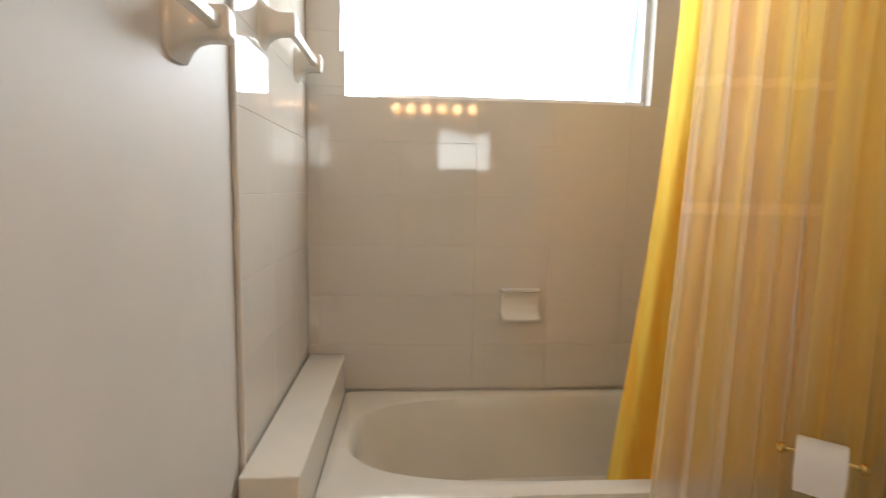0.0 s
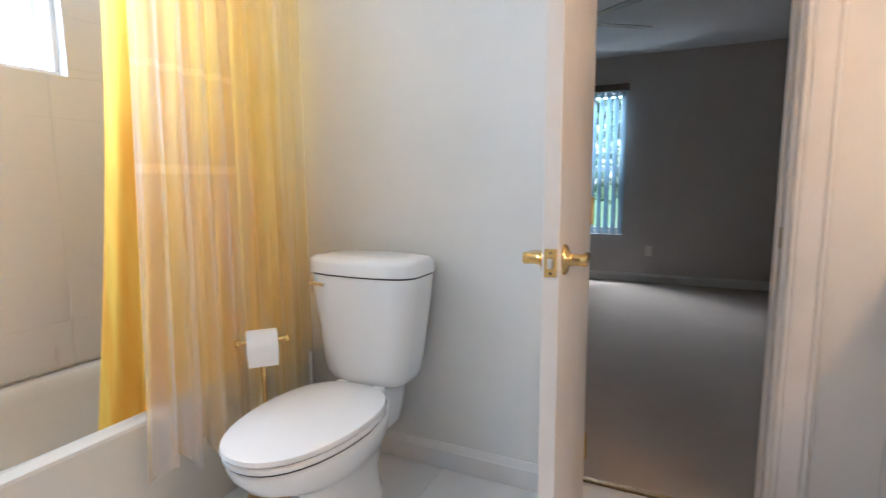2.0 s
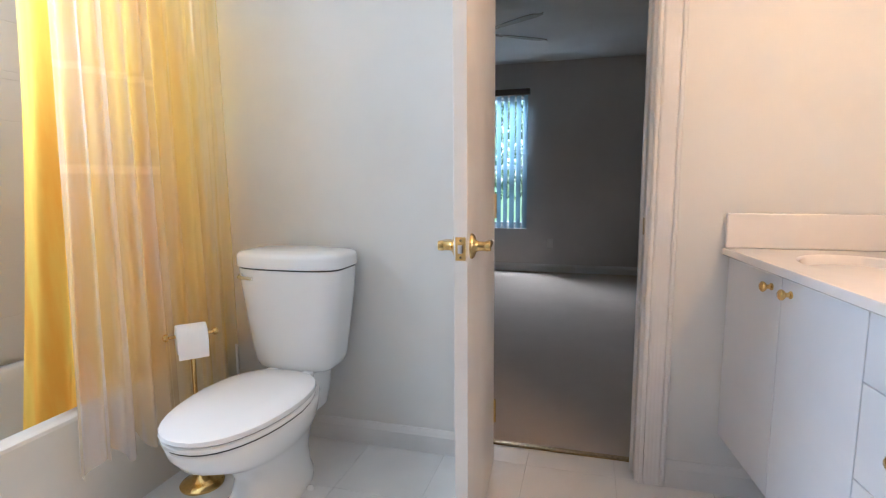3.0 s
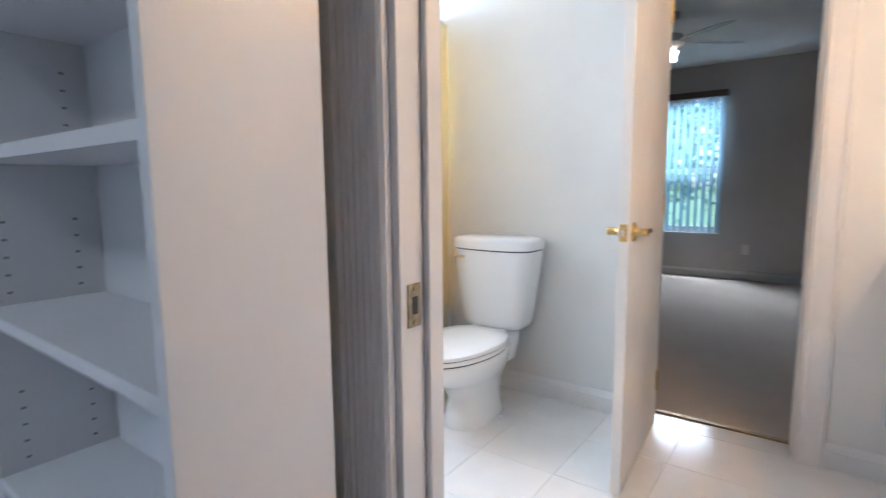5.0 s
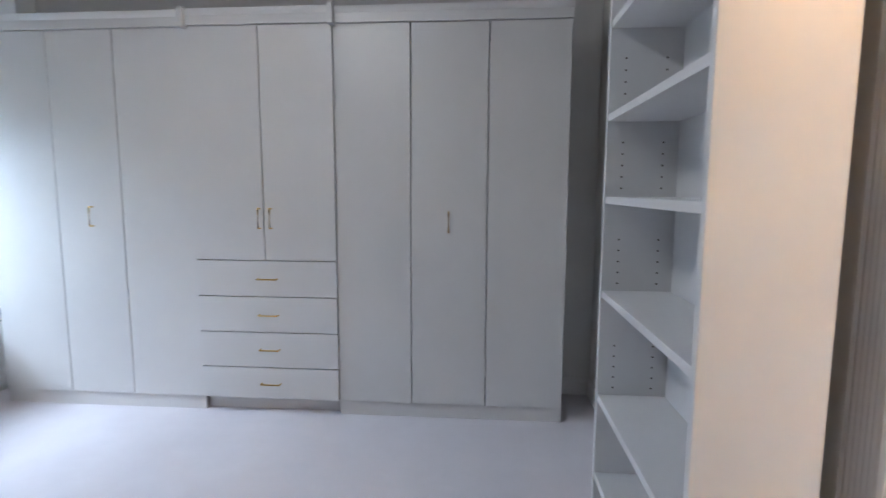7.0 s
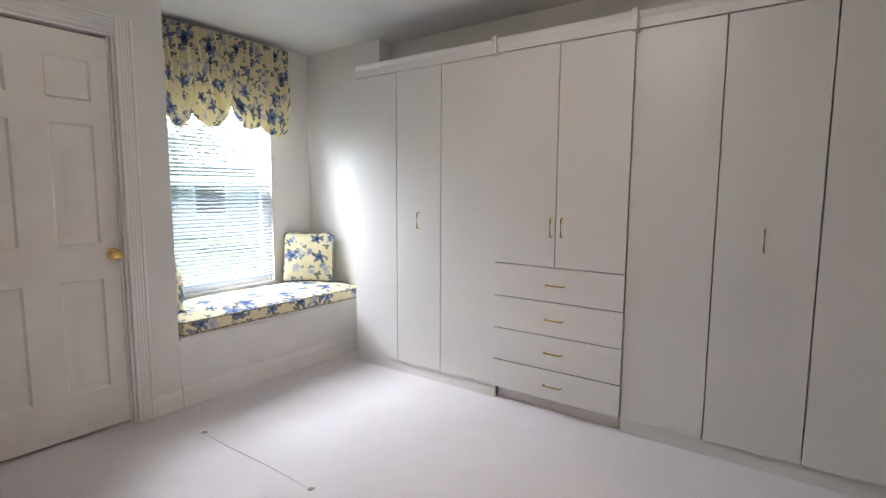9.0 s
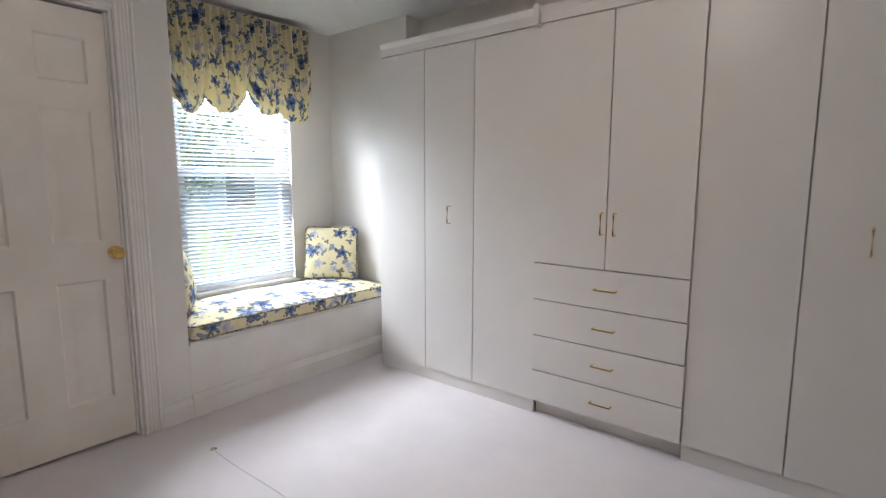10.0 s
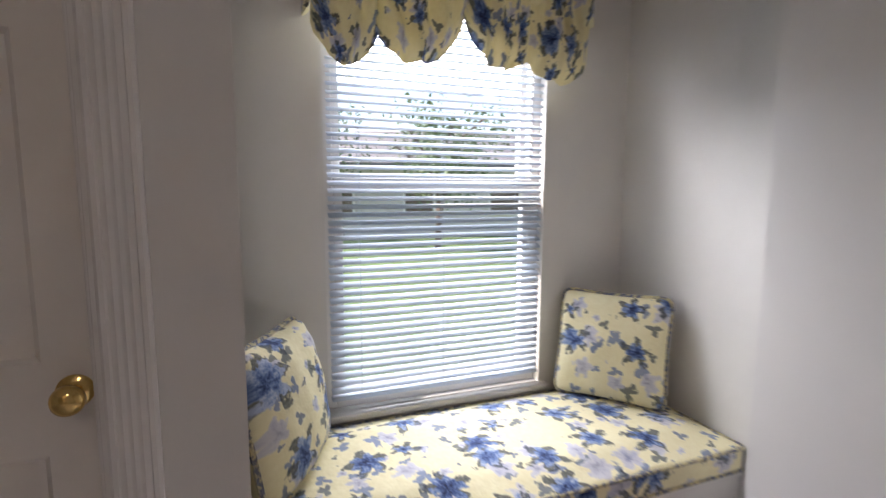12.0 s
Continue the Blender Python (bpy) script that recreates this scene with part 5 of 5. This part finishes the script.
def vanity_top():
    root = thing("bathroom_counter", 0.19, BS, VZ - 0.02, "cultured-marble vanity top with an integral oval basin", "vanity top")
    x0, x1, y0, y1 = PE + 0.002 - 0.19, BE - 0.002 - 0.19, 0.002, VF - BS + 0.022
    bm = bmesh.new()
    n = 64
    bx, by, ba, bb = 0.52, 0.29, 0.215, 0.150
    cx, cy, a, b = (x0 + x1) / 2, (y0 + y1) / 2, (x1 - x0) / 2, (y1 - y0) / 2
    t = 0.026

    def outline(z, inset, p=70):
        pts = []
        for i in range(n):
            th = 2 * math.pi * i / n
            c, s = math.cos(th), math.sin(th)
            k = 1 / max(abs(c) / 1.0, abs(s) / 1.0)
            # spread the corner points so that the slab keeps square corners
            pts.append(Vector((cx + (a - inset) * max(-1, min(1, c * k)), cy + (b - inset) * max(-1, min(1, s * k)), z)))
        return pts

    def oval(z, f):
        pts = []
        for i in range(n):
            th = 2 * math.pi * i / n
            pts.append(Vector((bx + ba * f * math.cos(th), by + bb * f * math.sin(th), z)))
        return pts

    bm_loft(bm, [outline(0, 0.004), outline(0.004, 0), outline(t - 0.006, 0), outline(t - 0.001, 0.003), outline(t, 0.008), oval(t, 1.05), oval(t - 0.004, 1.0), oval(t - 0.03, 0.93), oval(t - 0.08, 0.74), oval(t - 0.115, 0.4), oval(t - 0.12, 0.12)])
    part("slab", bm, marble_top, root, smooth=40)
    bm = bmesh.new()
    bm_box(bm, x0, y0, t + 0.0005, x1 - 0.016, y0 + 0.016, t + 0.115, 0.004)
    part("backsplash", bm, marble_top, root)
    bm = bmesh.new()
    bm_box(bm, x1 - 0.015, y0, t + 0.0005, x1, y1 - 0.004, t + 0.115, 0.004)
    for p in bm.verts:
        # the splash follows the side wall, to which the counter stands askew
        p.co.x -= (y1 - p.co.y) * math.tan(radians(6.5)) + 0.002
    part("side_splash", bm, marble_top, root)
    bm = bmesh.new()
    bm_lathe(bm, [(0.022, 0), (0.022, 0.003), (0.0, 0.004)], pose(bx, by, t - 0.1195), 18)
    part("drain", bm, chrome, root)
    return root


vanity_top()


def faucet():
    root = thing("faucet", 0.71, BS + 0.085, VZ + 0.0065, "chrome single-lever basin faucet with a clear knob", "faucet")
    bm = bmesh.new()
    bm_loft(bm, [superellipse(0, 0, a, b, z, 3, 32) for z, a, b in ((0, 0.078, 0.028), (0.006, 0.078, 0.028), (0.016, 0.06, 0.025), (0.03, 0.034, 0.024), (0.055, 0.026, 0.024), (0.072, 0.022, 0.022))])
    part("body", bm, chrome, root, smooth=50)
    bm = bmesh.new()
    path = [(0.0, 0.045, 0.021), (0.03, 0.056, 0.018), (0.07, 0.066, 0.014), (0.11, 0.066, 0.012), (0.125, 0.056, 0.011)]
    bm_loft(bm, [[Vector((r * math.cos(q), y, z + r * 0.75 * math.sin(q))) for q in (2 * math.pi * k / 16 for k in range(16))] for y, z, r in path])
    part("spout", bm, chrome, root, smooth=50)
    bm = bmesh.new()
    bm_lathe(bm, [(0.012, 0.072), (0.02, 0.078), (0.026, 0.088), (0.026, 0.104), (0.02, 0.112), (0, 0.114)], Matrix(), 12)
    part("control_knob", bm, chrome, root, "round faceted control knob")


faucet()

mirror = thing("mirror", 0.185, BS + 0.002, 0.99, "large frameless wall mirror above the vanity", "mirror")
bm = bmesh.new()
bm_box(bm, PE + 0.01 - 0.185, 0, 0, BE - 0.008 - 0.185, 0.005, 0.90, 0.001)
part("silvered_glass", bm, mirror_silver, mirror)
bm = bmesh.new()
bm_box(bm, PE + 0.01 - 0.185, 0, -0.012, BE - 0.008 - 0.185, 0.009, 0.0, 0.001)
part("channel", bm, chrome, mirror)


def vanity_light():
    root = thing("vanity_light", -0.13, BS + 0.002, 1.98, "brass vanity light bar with six warm globe bulbs", "wall lamp")
    bm = bmesh.new()
    bm_box(bm, -0.46, 0, -0.055, 0.46, 0.03, 0.055, 0.006)
    part("back_bar", bm, brass, root)
    for i in range(6):
        x = -0.38 + i * 0.152
        bm = bmesh.new()
        bm_cyl(bm, 0.02, 0.03, pose(x, 0.045, 0, 90), 16)
        socket = part("socket", bm, brass, root)
        bm = bmesh.new()
        bmesh.ops.create_uvsphere(bm, u_segments=20, v_segments=14, radius=0.045, matrix=pose(x, 0.10, 0))
        part("bulb", bm, bulb_glow, socket, "glowing round bulb", 80)


vanity_light()


def outlet():
    root = thing("wall_outlet", BE - 0.001, -1.095, 1.125, "cream double wall outlet beside the mirror", "outlet")
    bm = bmesh.new()
    bm_box(bm, -0.006, -0.036, -0.058, 0, 0.036, 0.058, 0.003)
    plate = part("cover_plate", bm, outlet_plastic, root)
    for z in (-0.026, 0.026):
        bm = bmesh.new()
        bm_box(bm, -0.008, -0.017, z - 0.016, -0.006, 0.017, z + 0.016, 0.002)
        f = part("receptacle", bm, outlet_plastic, plate)
    bm = bmesh.new()
    for z in (-0.026, 0.026):
        for y in (-0.006, 0.006):
            bm_box(bm, -0.0086, y - 0.001, z - 0.002, -0.0081, y + 0.001, z + 0.008)
        bm_cyl(bm, 0.002, 0.0006, pose(-0.0084, 0, z - 0.009, 0, 90), 8)
    bm_box(bm, -0.0066, -0.012, 0.049, -0.0061, 0.012, 0.055)
    part("slots", bm, dark_gap, plate)


outlet()


# the vanity wall and all that is fixed to it run seven degrees off the square
askew = Matrix.Translation((BE, VF, 0)) @ Matrix.Rotation(radians(6.5), 4, "Z") @ Matrix.Translation((-BE, -VF, 0))
for ob in list(scene.objects):
    if ob.name in ("vanity_cabinet", "bathroom_counter", "faucet", "mirror", "vanity_light", "wall_bathroom_south"):
        ob.matrix_world = askew @ ob.matrix_world


# ---------- ceiling dome light of the dressing room ----------
dome = thing("ceiling_light", -2.3, 0.45, DC, "round frosted dome light on the dressing room ceiling", "ceiling light")
bm = bmesh.new()
bm_lathe(bm, [(0.0, -0.10), (0.06, -0.095), (0.11, -0.075), (0.14, -0.04), (0.15, -0.02)], Matrix(), 32)
part("diffuser", bm, dome_glow, dome)
bm = bmesh.new()
bm_lathe(bm, [(0.16, -0.02), (0.165, -0.008), (0.165, 0.0)], Matrix(), 32)
part("rim", bm, brass, dome)


# ---------- bedroom things ----------
def ceiling_fan():
    root = thing("ceiling_fan", 3.2, 0.66, RC, "brown ceiling fan with a lit bell-shaped lamp", "ceiling fan")
    bm = bmesh.new()
    bm_lathe(bm, [(0.07, 0), (0.065, -0.04), (0.02, -0.06), (0.013, -0.07), (0.013, -0.16), (0.02, -0.165), (0.0, -0.166)], Matrix(), 24)
    part("canopy", bm, fan_metal, root)
    bm = bmesh.new()
    bm_lathe(bm, [(0.03, -0.16), (0.10, -0.17), (0.115, -0.20), (0.115, -0.235), (0.08, -0.26), (0.04, -0.275), (0.035, -0.30), (0, -0.301)], Matrix(), 28)
    part("motor", bm, fan_metal, root)
    for k in range(5):
        a = math.radians(72 * k + 20)
        m = Matrix.Rotation(a, 4, "Z")
        bm = bmesh.new()
        rings = [[m @ Vector((x, w * s, -0.225 + q + 0.01 * s)) for s, q in ((-1, 0), (1, 0), (1, 0.006), (-1, 0.006))] for x, w in ((0.16, 0.045), (0.3, 0.058), (0.5, 0.066), (0.57, 0.055), (0.60, 0.02))]
        bm_loft(bm, rings)
        blade = part("blade", bm, fan_metal, root)
        bm = bmesh.new()
        bm_tube(bm, [m @ Vector((0.10, 0, -0.222)), m @ Vector((0.20, 0, -0.226))], 0.009, 8)
        part("blade_arm", bm, fan_metal, blade)
    for k in range(3):
        a = math.radians(120 * k + 200)
        m = Matrix.Rotation(a, 4, "Z") @ pose(0.06, 0, -0.30, 0, 35, 0)
        bm = bmesh.new()
        bm_lathe(bm, [(0.014, 0.02), (0.016, 0.0), (0.022, -0.02), (0.031, -0.04), (0.038, -0.055), (0.0, -0.048)], m, 20)
        part("lamp_shade", bm, fan_glow, root, "frosted lit bell shade")


ceiling_fan()


def vertical_blind():
    y0, y1 = BEDWIN[0] - 0.03, BEDWIN[1] + 0.03
    root = thing("vertical_blind", RW - 0.05, (y0 + y1) / 2, BEDWIN[3] + 0.03, "open vertical blind with pale slats and a dark valance rail", "blind")
    half = (y1 - y0) / 2
    bm = bmesh.new()
    bm_box(bm, -0.045, -half, -0.02, 0.045, half, 0.05, 0.004)
    part("head_rail", bm, dark_bronze, root, "dark head rail")
    bm = bmesh.new()
    c = [(-0.042, 0.0), (-0.02, 0.004), (0, 0.005), (0.02, 0.004), (0.042, 0.0), (0.02, 0.003), (0, 0.004), (-0.02, 0.003)]
    bm_loft(bm, [[Vector((u, w, z)) for u, w in c] for z in (-1.56, -0.022)])
    me = mesh_from("slat", bm, vertical_slat, 60)
    n = 12
    for i in range(n):
        o = new("slat", me)
        o.parent = root
        o.location = (0, -half + 0.05 + (2 * half - 0.1) * i / (n - 1), 0)
        o.rotation_euler = (0, 0, radians(46 + random.uniform(-5, 5)))


vertical_blind()
bm = bmesh.new()
bm_box(bm, -0.006, -0.036, -0.058, 0, 0.036, 0.058, 0.003)
o = thing("wall_outlet", RW - 0.001, 0.25, 0.35, "cream wall outlet low on the bedroom wall", "outlet")
part("cover_plate", bm, outlet_plastic, o)


# ---------- outdoors beyond the windows ----------
def tree(x, y, h, crown_r, seed, leaves):
    rnd = random.Random(seed)
    root = thing("tree", x, y, -0.6, "leafy green garden tree", "tree", "garden trees")
    bm = bmesh.new()
    bm_tube(bm, [(0, 0, 0), (0.05, 0.02, h * 0.3), (0.0, 0.06, h * 0.55)], 0.11, 9)
    for k in range(7):
        a = k * 0.9 + seed
        z = h * (0.35 + 0.05 * k)
        bm_tube(bm, [(0, 0, z), (0.5 * crown_r * math.cos(a), 0.5 * crown_r * math.sin(a), z + 0.6), (0.8 * crown_r * math.cos(a), 0.8 * crown_r * math.sin(a), z + 1.0)], 0.035, 6)
    part("trunk", bm, bark, root)
    vs, fs = [], []
    clumps = [Vector((rnd.gauss(0, 0.45) * crown_r, rnd.gauss(0, 0.45) * crown_r, h * 0.66 + rnd.gauss(0, 0.16) * h)) for _ in range(34)]
    for i in range(leaves):
        c = rnd.choice(clumps) + Vector((rnd.gauss(0, 0.2), rnd.gauss(0, 0.2), rnd.gauss(0, 0.16))) * crown_r
        e = Euler((rnd.uniform(0, 6.3), rnd.uniform(0, 6.3), rnd.uniform(0, 6.3))).to_matrix()
        s = rnd.uniform(0.05, 0.11)
        b = len(vs)
        vs += [c + e @ Vector(q) * s for q in ((-1, 0, 0), (0, -0.45, 0.1), (1, 0, 0), (0, 0.45, 0.1))]
        fs.append((b, b + 1, b + 2, b + 3))
    me = bpy.data.meshes.new("crown")
    me.from_pydata(vs, [], fs)
    me.materials.append(leaf)
    o = new("crown", me)
    o.parent = root
    return root


tree(8.3, 2.3, 4.2, 1.5, 3, 5200)
tree(9.2, 0.2, 4.6, 1.6, 5, 5200)
tree(-17.0, 6.0, 4.2, 1.7, 8, 3500)
tree(-20.5, 2.5, 4.6, 1.8, 11, 3500)


def house(x, y, turn):
    root = thing("house", x, y, -0.6, "low neighbouring house with a dark shingle roof", "house", turn=turn)
    bm = bmesh.new()
    bm_box(bm, -5.5, -3.5, 0, 5.5, 3.5, 2.6)
    part("wall", bm, stucco, root)
    bm = bmesh.new()
    bm_loft(bm, [[Vector(p) for p in ((-6, -4, 2.55), (6, -4, 2.55), (6, 4, 2.55), (-6, 4, 2.55))], [Vector(p) for p in ((-6, -4, 2.7), (6, -4, 2.7), (6, 4, 2.7), (-6, 4, 2.7))], [Vector(p) for p in ((-3.2, -0.1, 4.2), (3.2, -0.1, 4.2), (3.2, 0.1, 4.2), (-3.2, 0.1, 4.2))]])
    part("roof", bm, asphalt_shingle, root)
    for xx in (-3.4, -0.4, 2.8):
        bm = bmesh.new()
        bm_box(bm, xx - 0.6, -3.56, 0.8, xx + 0.6, -3.48, 2.1)
        w = part("window", bm, trim_paint, root)
        bm = bmesh.new()
        bm_box(bm, xx - 0.52, -3.57, 0.88, xx + 0.52, -3.562, 2.02)
        part("pane", bm, dark_bronze, w)


house(-24.5, 8.5, 70)


# ---------- tiles, piece by piece ----------
def tile_mesh(name, w, h, t, mat, bevel=0.0009):
    bm = bmesh.new()
    rings = [[Vector((sx * (w / 2 - i), sy * (h / 2 - i), z)) for sx, sy in ((-1, -1), (1, -1), (1, 1), (-1, 1))] for i, z in ((0, 0), (0, t - bevel * 0.6), (bevel, t))]
    bm_loft(bm, rings)
    return mesh_from(name, bm, mat, 20)


def lay_tiles(parent, mat, size, thick, gap, u_range, v_range, place, skip, anchor):
    """Tiles over a rectangle in (u, v), cut at its edges; place() gives the world pose of a tile's middle."""
    cache = {}
    inv = parent.matrix_world.inverted()

    def cuts(lo, hi, step, start):
        k = math.floor((lo - start) / step)
        out = []
        while start + k * step < hi - 1e-6:
            a, b = max(lo, start + k * step), min(hi, start + (k + 1) * step)
            if b - a > 0.008:
                out.append((a, b))
            k += 1
        return out

    for va, vb in cuts(*v_range, size[1], anchor[1]):
        for ua, ub in cuts(*u_range, size[0], anchor[0]):
            for a, b, c, d in skip(ua, ub, va, vb):
                if b - a < 0.006 or d - c < 0.006:
                    continue
                key = (round(b - a, 4), round(d - c, 4))
                if key not in cache:
                    cache[key] = tile_mesh("tile", key[0] - gap, key[1] - gap, thick, mat)
                o = new("tile", cache[key])
                o.parent = parent
                wob = Matrix.Rotation(radians(random.uniform(-0.03, 0.03)), 4, "X") @ Matrix.Rotation(radians(random.uniform(-0.03, 0.03)), 4, "Y")
                o.matrix_local = inv @ place((a + b) / 2, (c + d) / 2) @ wob


def whole(a, b, c, d):
    return [(a, b, c, d)]


def around_window(a, b, c, d):
    """The parts of a tile that lie outside the bathroom window."""
    x0, x1, z0, z1 = TUBWIN
    if b <= x0 or a >= x1 or d <= z0 or c >= z1:
        return [(a, b, c, d)]
    out = []
    if c < z0:
        out.append((a, b, c, z0))
    if d > z1:
        out.append((a, b, z1, d))
    lo, hi = max(c, z0), min(d, z1)
    if a < x0:
        out.append((a, x0, lo, hi))
    if b > x1:
        out.append((x1, b, lo, hi))
    return out


bm = bmesh.new()
for b in ((PE + 0.002, BN - 0.004, TZ, TUBWIN[0], BN - 0.0005, BC - 0.001), (TUBWIN[1], BN - 0.004, TZ, BE - 0.002, BN - 0.0005, BC - 0.001), (TUBWIN[0], BN - 0.004, TZ, TUBWIN[1], BN - 0.0005, TUBWIN[2]), (TUBWIN[0], BN - 0.004, TUBWIN[3], TUBWIN[1], BN - 0.0005, BC - 0.001)):
    bm_box(bm, *b)
north_tiles = structure("wall_tiling_north", bm, grout, "glossy cream-white wall tiles above the bathtub", "wall tiling")
lay_tiles(north_tiles, tile_white, (0.147 * 2, 0.193), 0.0018, 0.0008, (PE + 0.008, BE - 0.004), (TZ + 0.004, BC - 0.002), lambda u, v: pose(u, BN - 0.004, v, 90, 0, 0), around_window, (-0.368, 0.968))
bm = bmesh.new()
bm_box(bm, PE + 0.0005, 1.24, 0.0, PE + 0.004, BN - 0.005, BC - 0.001)
west_tiles = structure("wall_tiling_west", bm, grout, "glossy cream-white wall tiles beside the bathtub", "wall tiling")
lay_tiles(west_tiles, tile_white, (0.147 * 2, 0.193), 0.0018, 0.0008, (1.24, BN - 0.008), (0.003, BC - 0.002), lambda u, v: pose(PE + 0.004, u, v, 90, 0, 90), whole, (1.24, 0.968))
bm = bmesh.new()
bm_box(bm, PE + 0.0005, 1.228, 0, PE + 0.013, 1.239, BC - 0.002, 0.004)
structure("tile_edge_trim", bm, grout, "pale edge trim where the tiling ends", "trim")
lay_tiles(floor_bath, floor_tile, (0.33, 0.33), 0.004, 0.0012, (PE - 0.06, BE + 0.124), (BS - 0.1, TY0), lambda u, v: pose(u, v, -0.004), whole, (0.09, 0.03))
